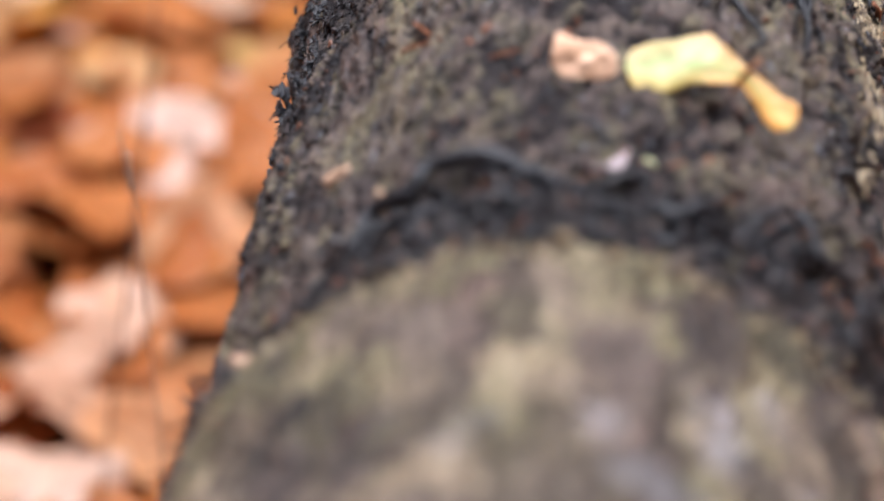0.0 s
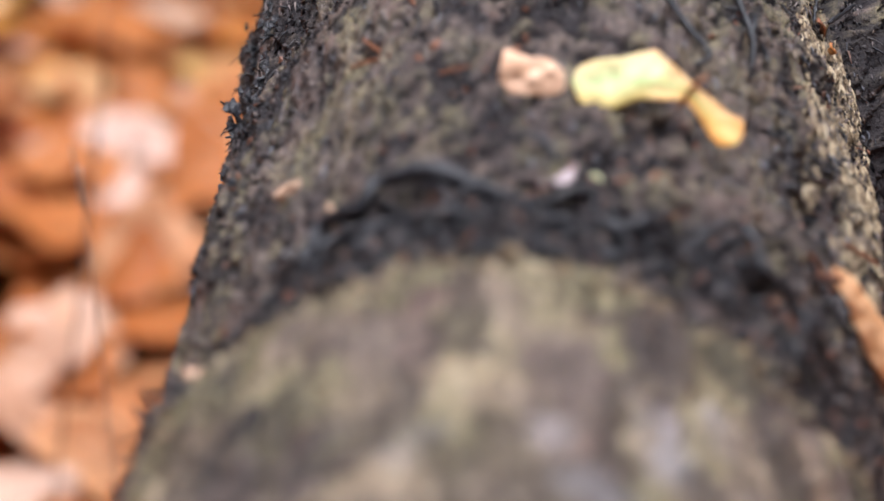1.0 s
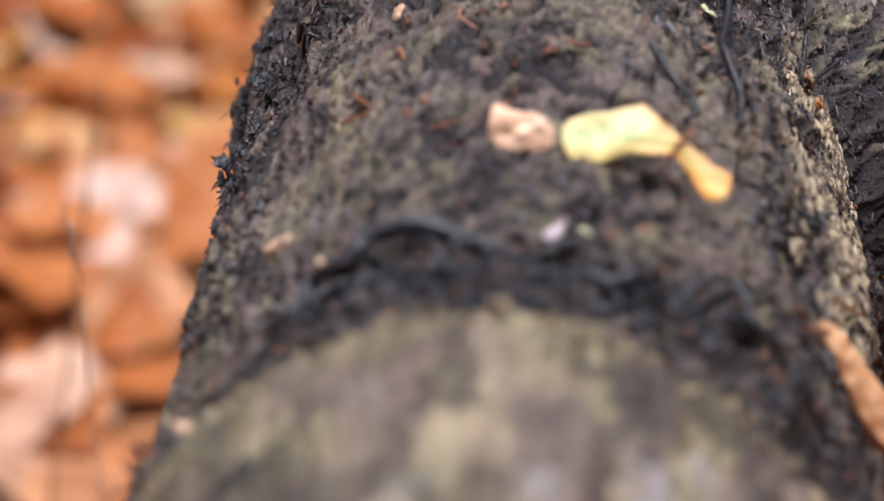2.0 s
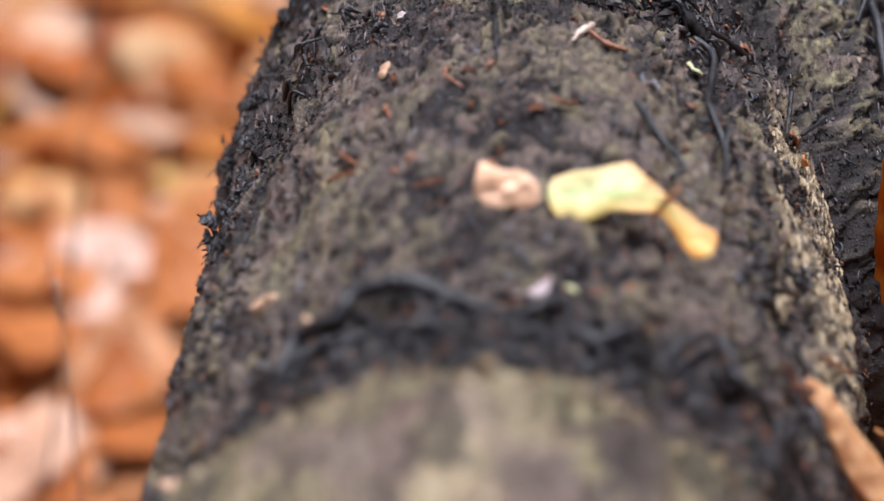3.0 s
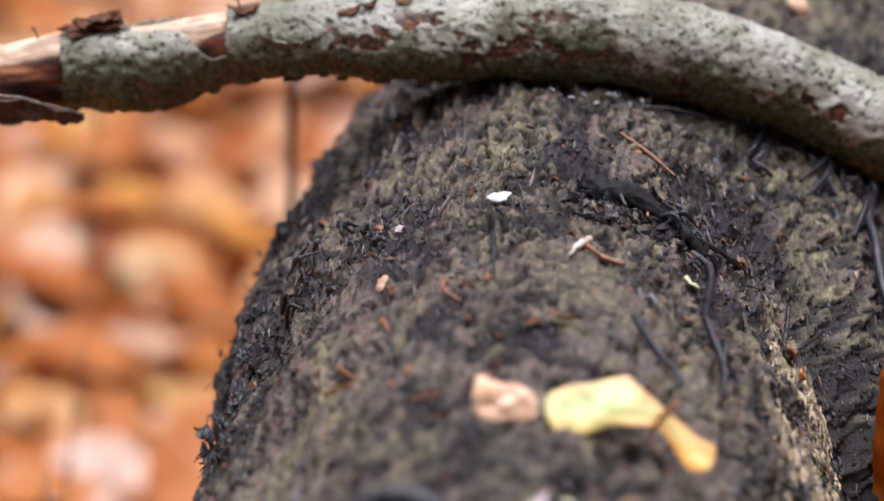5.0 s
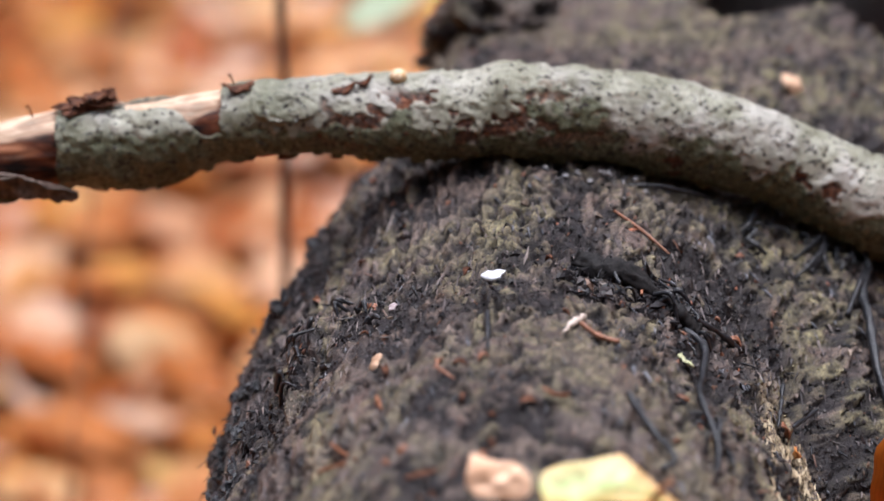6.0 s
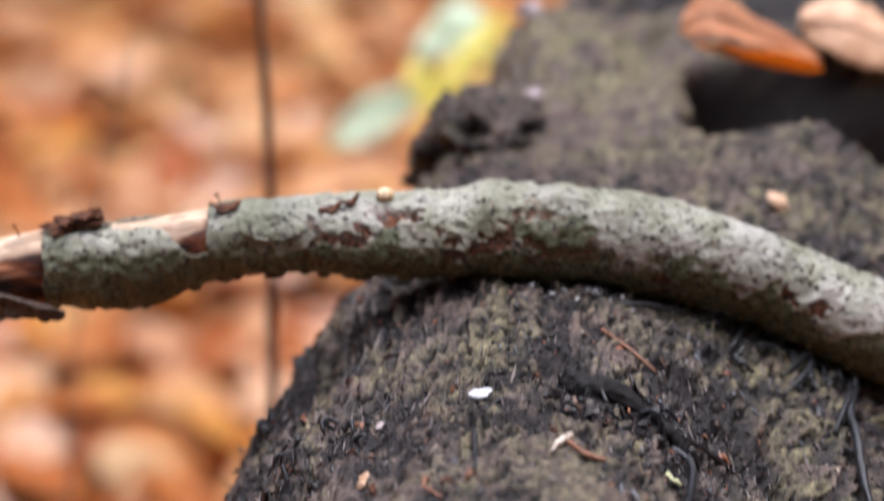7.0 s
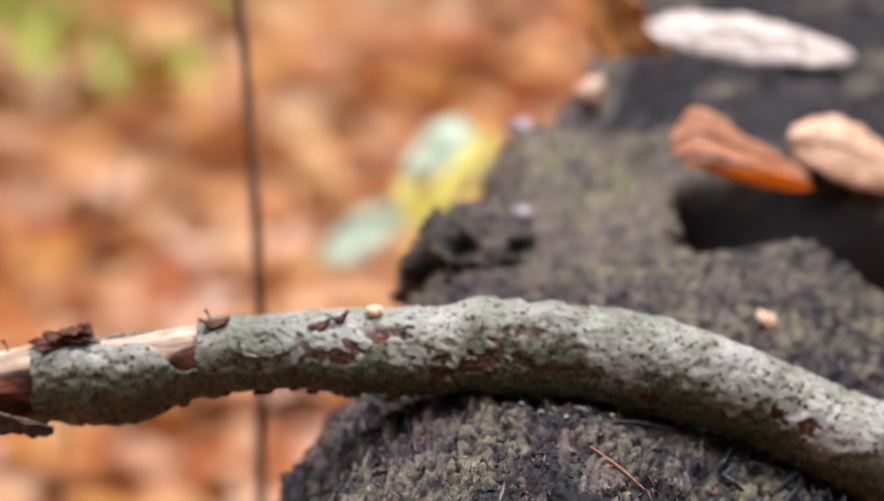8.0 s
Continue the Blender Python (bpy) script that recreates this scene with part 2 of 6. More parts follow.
M_BLACKCRUMB = crumb_material("black_crumb", [(0.0, (0.006, 0.006, 0.007)), (0.5, (0.020, 0.017, 0.018)), (0.85, (0.055, 0.044, 0.042)), (0.96, (0.13, 0.095, 0.070)), (1.0, (0.24, 0.085, 0.045))], 0.4)
M_ALGA = crumb_material("algae_crumb", [(0.0, (0.050, 0.043, 0.029)), (0.5, (0.138, 0.118, 0.068)), (1.0, (0.26, 0.225, 0.135))], 0.8)
M_CORD = plain_material("black_rootlet", (0.004, 0.004, 0.005), (0.023, 0.024, 0.029), 700, 0.36, spec=0.5, depth=0.0018)
M_TWIG = plain_material("charred_twig", (0.004, 0.004, 0.004), (0.022, 0.019, 0.019), 600, 0.75, spec=0.2, depth=0.0018)
M_FIBRE = crumb_material("fibre", [(0.0, (0.012, 0.012, 0.014)), (0.6, (0.045, 0.043, 0.045)), (0.9, (0.11, 0.10, 0.095)), (1.0, (0.25, 0.10, 0.05))], 0.5)
M_GREYFIBRE = crumb_material("grey_fibre", [(0.0, (0.030, 0.031, 0.036)), (0.5, (0.085, 0.088, 0.100)), (1.0, (0.19, 0.19, 0.21))], 0.4)
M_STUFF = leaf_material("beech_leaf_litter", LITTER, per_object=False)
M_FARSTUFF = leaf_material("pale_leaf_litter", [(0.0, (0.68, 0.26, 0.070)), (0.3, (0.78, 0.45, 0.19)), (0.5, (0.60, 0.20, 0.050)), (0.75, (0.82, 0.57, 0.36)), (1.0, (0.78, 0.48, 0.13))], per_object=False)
M_STALK = plain_material("leaf_stalk", (0.16, 0.06, 0.02), (0.36, 0.17, 0.07), 200, 0.5)
M_GROUND = ground_material()
M_GREY = grey_bark_material()
M_WOOD = wood_material()
M_REDBARK = plain_material("inner_bark", (0.018, 0.008, 0.006), (0.15, 0.055, 0.025), 500, 0.7, spec=0.2, depth=0.001)
M_CURL = plain_material("curled_bark", (0.028, 0.020, 0.016), (0.15, 0.115, 0.09), 400, 0.7, spec=0.2, depth=0.001)
M_STEM = plain_material("dry_stem", (0.07, 0.045, 0.035), (0.20, 0.14, 0.11), rough=0.6, stretch=(700, 700, 60))
M_WHITE = plain_material("pale_lichen", (0.30, 0.30, 0.32), (0.72, 0.72, 0.76), 700, 0.6)
M_TAN = plain_material("tan_splinter", (0.36, 0.20, 0.11), (0.70, 0.48, 0.33), 500, 0.55)
M_RUST = plain_material("rust_needle", (0.10, 0.034, 0.016), (0.31, 0.12, 0.055), 900, 0.5)
M_WET_GLINT = plain_material("pale_wet_glint", (0.16, 0.15, 0.15), (0.46, 0.45, 0.46), 900, 0.2, spec=0.6)
M_CREAM = husk_material()
M_PALE_SCRAP = plain_material("lilac_scrap", (0.26, 0.20, 0.20), (0.46, 0.38, 0.38), 500, 0.5)
M_YELLOWGREEN = plain_material("pale_green_chip", (0.38, 0.38, 0.18), (0.72, 0.72, 0.46), 600, 0.5)


# ---------------------------------------------------------------- helpers
def empty(name, label, category, group="", kind="", at=(0, 0, 0)):
    ob = new(name)
    ob.location = at
    return tagged(ob, label, category, group, kind)


def part(name, mesh, mat, parent=None, label="", smooth=True):
    """Links a mesh or bmesh as one mesh object, under a thing if one is given."""
    if isinstance(mesh, bmesh.types.BMesh):
        me = bpy.data.meshes.new(name)
        mesh.to_mesh(me)
        mesh.free()
        mesh = me
    if smooth and len(mesh.polygons):
        mesh.polygons.foreach_set("use_smooth", [True] * len(mesh.polygons))
    mesh.materials.clear()
    mesh.materials.append(mat)
    ob = new(name, mesh)
    if parent:
        ob.parent = parent
    return tagged(ob, label)


def grid_mesh(name, co, rows, cols, wrap=False):
    """Mesh of rows x cols points; wrap closes each row."""
    i = np.arange(rows * cols).reshape(rows, cols)
    if wrap:
        a, b = i, np.roll(i, -1, axis=1)
    else:
        a, b = i[:, :-1], i[:, 1:]
    q = np.stack([a[:-1], b[:-1], b[1:], a[1:]], -1).reshape(-1, 4)
    me = bpy.data.meshes.new(name)
    me.vertices.add(len(co))
    me.vertices.foreach_set("co", np.ascontiguousarray(co, dtype=np.float32).ravel())
    me.loops.add(q.size)
    me.loops.foreach_set("vertex_index", q.ravel().astype(np.int32))
    me.polygons.add(len(q))
    me.polygons.foreach_set("loop_start", np.arange(0, q.size, 4, dtype=np.int32))
    me.update(calc_edges=True)
    return me


def raw_mesh(name, verts, faces):
    me = bpy.data.meshes.new(name)
    me.from_pydata(verts, [], faces)
    me.update()
    return me


def set_attr(me, name, values):
    a = me.attributes.new(name, "FLOAT", "POINT")
    a.data.foreach_set("value", np.ascontiguousarray(values, dtype=np.float32))


TABLE = np.random.RandomState(7).rand(65536)


def vnoise(p, scale, seed=0):
    """Smooth value noise in -1..1 at points p."""
    q = p / np.asarray(scale) + 100.0
    i = np.floor(q).astype(np.int64)
    f = q - i
    f = f * f * (3 - 2 * f)
    out = np.zeros(len(p))
    for dx in (0, 1):
        for dy in (0, 1):
            for dz in (0, 1):
                h = ((i[:, 0] + dx) * 73856093 ^ (i[:, 1] + dy) * 19349663 ^ (i[:, 2] + dz) * 83492791 ^ seed * 2654435) & 65535
                w = (f[:, 0] if dx else 1 - f[:, 0]) * (f[:, 1] if dy else 1 - f[:, 1]) * (f[:, 2] if dz else 1 - f[:, 2])
                out += w * TABLE[h]
    return out * 2 - 1


def warped(p, amount, scale, seed):
    """p pushed about by noise, so that patterns made from it run ragged."""
    return p + amount * np.stack([vnoise(p, scale, seed), vnoise(p, scale, seed + 1), vnoise(p, scale, seed + 2)], -1)


def step(a, b, v):
    u = np.clip((v - a) / (b - a), 0, 1)
    return u * u * (3 - 2 * u)


def spot(p, c, r):
    """1 at the point c, falling to 0 at the distance r."""
    return 1 - step(0.35, 1.0, np.linalg.norm((p - np.array(c)) / np.array(r), axis=1))


def smooth_path(pts, n):
    """n points on a Catmull-Rom curve through pts."""
    p = np.array([pts[0], *pts, pts[-1]], dtype=float)
    out = []
    for u in np.linspace(0, len(pts) - 1.0001, n):
        k = int(u)
        t = u - k
        a, b, c, d = p[k], p[k + 1], p[k + 2], p[k + 3]
        out.append(0.5 * (2 * b + (c - a) * t + (2 * a - 5 * b + 4 * c - d) * t * t + (3 * b - a - 3 * c + d) * t ** 3))
    return np.array(out)


def tube_points(path, radii, sides):
    """Rings of points round a path; returns points, outward directions and angles (0 is up)."""
    n = len(path)
    tan = np.gradient(path, axis=0)
    tan /= np.linalg.norm(tan, axis=1)[:, None]
    ref = np.tile(np.array([0.0, 0.0, 1.0]), (n, 1))
    flat = np.abs(tan[:, 2]) > 0.9
    ref[flat] = (0, 1, 0)
    side = np.cross(tan, ref)
    side /= np.linalg.norm(side, axis=1)[:, None]
    up = np.cross(side, tan)
    a = np.linspace(0, 2 * np.pi, sides, endpoint=False)
    d = up[:, None, :] * np.cos(a)[None, :, None] + side[:, None, :] * np.sin(a)[None, :, None]
    pts = path[:, None, :] + d * np.asarray(radii)[:, None, None]
    return pts.reshape(-1, 3), d.reshape(-1, 3), np.tile(a, n)


def tube_mesh(name, pts, radii, sides=8, rough=0.0, seed=0, n=None):
    """A closed, slightly knotted tube through a few points."""
    n = n or max(8, len(pts) * 6)
    path = smooth_path(pts, n)
    rad = np.interp(np.linspace(0, 1, n), np.linspace(0, 1, len(radii)), radii)
    co, d, _ = tube_points(path, rad, sides)
    if rough:
        co = co + d * ((vnoise(co, max(0.0024, rough * 3), seed) + 0.6 * vnoise(co, 0.0013, seed + 1)) * rough)[:, None]
    me = grid_mesh(name, co, n, sides, True)
    bm = bmesh.new()
    bm.from_mesh(me)
    bm.verts.ensure_lookup_table()
    rings = [[bm.verts[k * sides + j] for j in range(sides)] for k in (0, n - 1)]
    for k, ring in zip((0, n - 1), rings):
        c = bm.verts.new(path[k])
        for j in range(sides):
            bm.faces.new((ring[j], ring[(j + 1) % sides], c))
    bmesh.ops.recalc_face_normals(bm, faces=bm.faces)
    bm.to_mesh(me)
    bm.free()
    return me


def blade_mesh(name, length, width, curl=0.0, cup=0.0, wave=0.0, seed=0, nu=14, nv=8, tip=1.6, thick=0.0003, fold=0.0):
    """A leaf blade along +x from its stalk: pointed oval, thick, curled, cupped and wavy."""
    rng = random.Random(seed)
    ph = [rng.uniform(0, 6.28) for _ in range(4)]
    u = np.linspace(0, 1, nu)[:, None] * np.ones((1, nv))
    v = np.linspace(-1, 1, nv)[None, :] * np.ones((nu, 1))
    half = width / 2 * np.sin(np.pi * np.clip(u, 0.0, 1) ** 0.85) ** (1 / tip) + 0.0006
    half = half * (1 + 0.06 * np.sin(22 * u + ph[0]) * np.abs(v))
    x, y = u * length, v * half
    z = cup * np.abs(v) ** 1.5 * half * 2 + fold * np.abs(y)
    z = z + wave * (np.sin(9 * u + ph[1] + 2 * v) * 0.6 + np.sin(17 * u + ph[2]) * np.abs(v) * 0.5) * length
    if abs(curl) > 1e-4:
        r = length / curl
        ang = x / r
        x, z = (r - z) * np.sin(ang), r - (r - z) * np.cos(ang)
    top = np.stack([x, y, z + thick / 2], -1).reshape(-1, 3)
    low = np.stack([x, y, z - thick / 2], -1).reshape(-1, 3)
    i = np.arange(nu * nv).reshape(nu, nv)
    n = nu * nv
    f = []
    for a in range(nu - 1):
        for b in range(nv - 1):
            f.append((i[a, b], i[a + 1, b], i[a + 1, b + 1], i[a, b + 1]))
            f.append((n + i[a, b], n + i[a, b + 1], n + i[a + 1, b + 1], n + i[a + 1, b]))
    rim = list(i[:, 0]) + list(i[-1, 1:]) + list(i[-2::-1, -1]) + list(i[0, -2:0:-1])
    for a, b in zip(rim, rim[1:] + rim[:1]):
        f.append((a, n + a, n + b, b))
    me = raw_mesh(name, np.vstack([top, low]).tolist(), [tuple(int(k) for k in q) for q in f])
    uv = np.stack([u, np.abs(v) * 0.4, np.zeros_like(u)], -1).reshape(-1, 3)
    at = me.attributes.new("blade_uv", "FLOAT_VECTOR", "POINT")
    at.data.foreach_set("vector", np.vstack([uv, uv]).astype(np.float32).ravel())
    return me


def midrib_mesh(length, curl, rib=0.0007, lift=0.0002, stalk=0.012):
    pts = []
    for s in np.linspace(-stalk / length, 0.92, 9):
        x, z = s * length, lift
        if abs(curl) > 1e-4 and s > 0:
            r = length / curl
            x, z = (r - lift) * math.sin(s * length / r), r - (r - lift) * math.cos(s * length / r)
        pts.append((x, 0, z))
    return tube_mesh("midrib", pts, [rib, rib * 0.8, rib * 0.3], 5, n=14)


def chip_mesh(name, size, seed, jag=0.35):
    """A small broken chip: an irregular, angular, flattened splinter of the given size."""
    rng = random.Random(seed)
    off = Vector((rng.uniform(0, 50), rng.uniform(0, 50), 0))
    bm = bmesh.new()
    bmesh.ops.create_icosphere(bm, subdivisions=3, radius=0.5)
    cuts = [(Vector((rng.gauss(0, 1), rng.gauss(0, 1), rng.gauss(0, 0.4))).normalized(), rng.uniform(0.16, 0.36)) for _ in range(7)]
    for w in bm.verts:
        p = w.co.copy()
        for n, h in cuts:
            over = p.dot(n) - h
            if over > 0:
                p -= n * over
        k = 1 + jag * noise.noise(p * 5 + off) + 0.5 * jag * noise.noise(p * 12 + off)
        w.co = Vector((p.x * size[0] * k, p.y * size[1] * k, (p.z + 0.25 * noise.noise(p * 3 + off)) * size[2])) * 1.25
    me = bpy.data.meshes.new(name)
    bm.to_mesh(me)
    bm.free()
    return me


def shard_mesh(name, lx, ly, seed, bend=0.3, thick=0.0006, corners=15, rag=0.38):
    """A thin torn flake: ragged outline, bent and buckled, with thickness."""
    rng = random.Random(seed)
    rad = [rng.uniform(1 - rag, 1.0) for _ in range(corners)]
    rings, v, f = 4, [], []
    for side in (1, -1):
        for r in range(1, rings + 1):
            for k in range(corners):
                a = 2 * math.pi * (k + 0.3 * (rad[k] - 0.8)) / corners
                q = r / rings * (rad[k] if r == rings else 0.86)
                x, y = q * math.cos(a) * lx / 2, q * math.sin(a) * ly / 2
                z = bend * (x * x / lx - 0.8 * y * y / ly) * 2 + 0.12 * ly * noise.noise(Vector((x / lx * 4 + seed, y / ly * 4, 0)))
                v.append((x, y, z + side * thick / 2))
        v.append((0, 0, side * thick / 2))
    m = rings * corners + 1
    for s, o in ((1, 0), (-1, m)):
        for k in range(corners):
            n = (k + 1) % corners
            tri = (o + m - 1, o + k, o + n)
            f.append(tri if s > 0 else tri[::-1])
            for r in range(rings - 1):
                q = (o + r * corners + k, o + (r + 1) * corners + k, o + (r + 1) * corners + n, o + r * corners + n)
                f.append(q if s > 0 else q[::-1])
    e = (rings - 1) * corners
    for k in range(corners):
        n = (k + 1) % corners
        f.append((e + k, m + e + k, m + e + n, e + n))
    return raw_mesh(name, v, f)


def turned(normal, spin=0.0):
    """Rotation that lays z on the normal, spun about it (radians)."""
    return Vector(normal).to_track_quat("Z", "Y").to_matrix().to_4x4() @ Matrix.Rotation(spin, 4, "Z")


# ---------------------------------------------------------------- ground
def ground_z(x, y):
    """Height of the forest floor: it banks up under the log."""
    off = x - 0.06 - 0.0928 * y - 0.6 * np.maximum(0, np.minimum(y, 1.7) - 0.5) ** 2
    off = np.where(off < 0, off / 0.13, off / 0.60)
    return -0.42 + 0.425 * np.exp(-off ** 4) * step(-0.9, -0.5, y) * (1 - step(1.7, 2.4, y))


def make_ground():
    xs = np.concatenate([-np.geomspace(60, 1.2, 16), np.linspace(-1.1, 1.3, 50), np.geomspace(1.4, 60, 16)])
    ys = np.concatenate([-np.geomspace(60, 1.2, 14), np.linspace(-1.1, 3.4, 90), np.geomspace(3.6, 90, 18)])
    gx, gy = np.meshgrid(xs, ys)
    p = np.stack([gx.ravel(), gy.ravel(), np.zeros(gx.size)], -1)
    p[:, 2] = ground_z(p[:, 0], p[:, 1]) + 0.012 * vnoise(p, 0.22, 3) + 0.006 * vnoise(p, 0.07, 4) - 0.012
    me = grid_mesh("ground", p, len(ys), len(xs))
    tagged(part("ground", me, M_GROUND), "dark leaf mould of a forest floor", "ground", kind="structure")


make_ground()


def make_backdrop():
    """Plain unseen ring in woodland browns, far outside the view, added to hide the low sky."""
    n, r, h = 48, 9.0, 8.0
    v, f = [], []
    for k in range(n):
        a = 2 * math.pi * k / n
        for q, z in ((r, -0.6), (r, h), (r + 0.4, h), (r + 0.4, -0.6)):
            v.append((q * math.cos(a), 1.0 + q * math.sin(a), z))
    for k in range(n):
        a, b = 4 * k, 4 * ((k + 1) % n)
        for i in range(4):
            j = (i + 1) % 4
            f.append((a + i, b + i, b + j, a + j))
    m = plain_material("low_sky_blocker", (0.05, 0.035, 0.02), (0.30, 0.17, 0.07), rough=0.9, stretch=(2.2, 2.2, 0.35), depth=0.01)
    tagged(part("backdrop", raw_mesh("backdrop", v, f), m, smooth=False), "unseen brown ring wall added to block the low sky", "backdrop", kind="structure")


make_backdrop()

# ---------------------------------------------------------------- the log
LOG_Z = 0.111


def axis_x(y):
    return 0.0152 + 0.0928 * y + 0.6 * np.maximum(0, y - 0.5) ** 2


def lobe_edge(th):
    """How far along the log its flared side begins."""
    return np.interp(th, [0.0, 0.35, 0.70, 0.875, 1.04, 1.3, 1.6], [0.40, 0.268, 0.205, 0.180, 0.150, 0.120, 0.100])


def log_radius(y, th):
    """Radius of the log by place along it and angle from the top (positive on its mossy side)."""
    left = np.interp(y, [-0.6, -0.09, -0.05, 0.1, 0.22, 0.30, 0.36, 0.40, 0.45, 0.50, 0.53, 0.60, 0.70, 0.82, 0.99, 1.05, 1.8],
                     [0.113, 0.112, 0.109, 0.112, 0.116, 0.115, 0.109, 0.103, 0.094, 0.081, 0.073, 0.066, 0.060, 0.062, 0.14, 0.16, 0.18])
    right = np.interp(y, [-0.6, 0.14, 0.28, 0.4, 0.6, 1.8], [0.117, 0.119, 0.130, 0.185, 0.2, 0.2])
    crest = np.interp(y, [-0.6, 0.30, 0.45, 0.60, 1.8], [0.124, 0.124, 0.119, 0.121, 0.124])
    s = np.where(th < 0, step(0.05, 0.85, np.abs(th)), step(0.15, 1.15, np.abs(th)))
    r = crest + (np.where(th < 0, left, right) - crest) * s
    lobe = step(0.0, 0.05, y - lobe_edge(th)) * (1 - step(0.28, 0.40, y))
    r = r + lobe * (0.024 * step(0.55, 1.15, th) + 0.020 * step(0.9, 1.5, th))
    return r + 0.012 * (1 - step(-0.137, -0.115, y)) * np.cos(np.clip(th * 0.8, -1.57, 1.57)) ** 2


def make_log():
    th = np.radians(np.concatenate([np.linspace(-112, 105, 620), np.linspace(110, 242, 18)]))
    ys = np.concatenate([np.linspace(-0.42, -0.281, 60), np.linspace(-0.28, 0.50, 980), np.linspace(0.502, 0.70, 90), np.linspace(0.705, 1.7, 120)])
    T, Y = np.meshgrid(np.where(th > np.pi, th - 2 * np.pi, th), ys)
    T, Y = T.ravel(), Y.ravel()
    r = log_radius(Y, T)
    arc = np.stack([T * 0.124, Y, np.zeros_like(Y)], -1)
    band = np.exp(-((Y + 0.086) / 0.019) ** 2)
    wp = warped(arc, 0.004, 0.011, 40)
    wf = warped(arc, 0.0015, 0.004, 44)
    d = 0.0040 * vnoise(arc, 0.045, 1) + 0.0016 * vnoise(wp, (0.014, 0.026, 1), 2) + 0.0008 * vnoise(wp, (0.005, 0.011, 1), 5)
    d += 0.0012 * vnoise(wp, (0.0034, 0.030, 1), 6) + 0.0007 * vnoise(wf, (0.0020, 0.012, 1), 7) + 0.0006 * vnoise(wf, (0.0032, 0.006, 1), 8) + 0.0003 * vnoise(wf, 0.0018, 16)
    fine = 1 - np.abs(vnoise(wf, (0.0026, 0.0048, 1), 52)) - 0.6 * np.abs(vnoise(wf, (0.0014, 0.0024, 1), 53))
    d += 0.0006 * fine * (Y > -0.115)
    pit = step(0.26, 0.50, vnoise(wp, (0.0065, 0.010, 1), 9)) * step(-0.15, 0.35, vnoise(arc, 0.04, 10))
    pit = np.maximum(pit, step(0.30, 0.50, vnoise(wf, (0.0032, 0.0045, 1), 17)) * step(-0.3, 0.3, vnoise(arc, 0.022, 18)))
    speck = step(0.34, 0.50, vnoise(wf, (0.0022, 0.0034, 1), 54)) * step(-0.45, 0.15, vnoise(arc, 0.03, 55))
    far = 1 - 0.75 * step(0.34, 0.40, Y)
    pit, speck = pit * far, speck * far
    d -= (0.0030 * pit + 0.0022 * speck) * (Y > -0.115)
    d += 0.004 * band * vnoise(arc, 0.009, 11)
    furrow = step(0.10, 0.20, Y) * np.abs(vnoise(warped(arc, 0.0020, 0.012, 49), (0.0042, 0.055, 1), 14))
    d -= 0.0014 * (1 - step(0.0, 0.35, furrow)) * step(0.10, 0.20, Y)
    # the step where the flared side begins
    d -= 0.006 * np.exp(-((Y - lobe_edge(T) - 0.008 * vnoise(arc, 0.03, 12)) / 0.009) ** 2) * step(0.28, 0.55, T)
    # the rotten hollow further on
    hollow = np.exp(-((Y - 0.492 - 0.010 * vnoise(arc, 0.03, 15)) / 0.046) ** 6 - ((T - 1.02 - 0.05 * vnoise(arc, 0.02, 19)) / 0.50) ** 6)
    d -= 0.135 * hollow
    d += 0.008 * vnoise(arc, 0.05, 13) * step(0.34, 0.5, Y)
    d += 0.004 * vnoise(wp, 0.018, 56) * step(0.34, 0.42, Y) * (1 - step(0.0, 0.2, hollow))
    r = r + d
    p = np.stack([axis_x(Y) + r * np.sin(T), Y, LOG_Z + r * np.cos(T)], -1)
    me = grid_mesh("trunk", p, len(ys), len(th), True)
    bm = bmesh.new()
    bm.from_mesh(me)
    bm.verts.ensure_lookup_table()
    for k in (0, len(ys) - 1):
        bm.faces.new([bm.verts[k * len(th) + j] for j in range(len(th))])
    bm.to_mesh(me)
    bm.free()
    patch = step(-0.25, 0.35, vnoise(wp, 0.035, 21) + 0.5 * vnoise(wp, 0.012, 22))
    grain = step(-0.5, 0.4, vnoise(wf, 0.0045, 23))
    moss = 0.5 * patch * grain
    hump = 1 - step(-0.145, -0.110, Y)
    moss = np.where(hump > 0.5, (0.05 + 0.95 * step(-0.10, 0.20, vnoise(wp, (0.016, 0.024, 1), 24) + 0.5 * vnoise(wp, 0.009, 57) + 7 * (Y + 0.165))) * (0.6 + 0.4 * grain), moss)
    moss = np.maximum(moss, 1.0 * (0.4 + 0.6 * grain) * spot(p, (0.125, 0.245, 0.207), (0.05, 0.06, 0.05)))
    moss = np.maximum(moss, 0.7 * grain * spot(p, (0.03, 0.21, 0.235), (0.03, 0.05, 0.05)))
    lane = step(0.05, 0.35, vnoise(wp, (0.009, 0.085, 1), 36)) * step(-0.3, 0.2, vnoise(wf, (0.004, 0.012, 1), 37))
    moss = np.maximum(moss, 0.7 * lane * (1 - hump))
    moss = np.maximum(moss, 1.0 * grain * step(0.25, 0.5, T) * step(0.0, 0.03, Y - lobe_edge(T)) * step(-0.7, -0.1, vnoise(wp, (0.014, 0.03, 1), 38)))
    broken = step(-0.45, 0.25, vnoise(wp, 0.010, 33) + 0.5 * vnoise(wf, 0.004, 34))
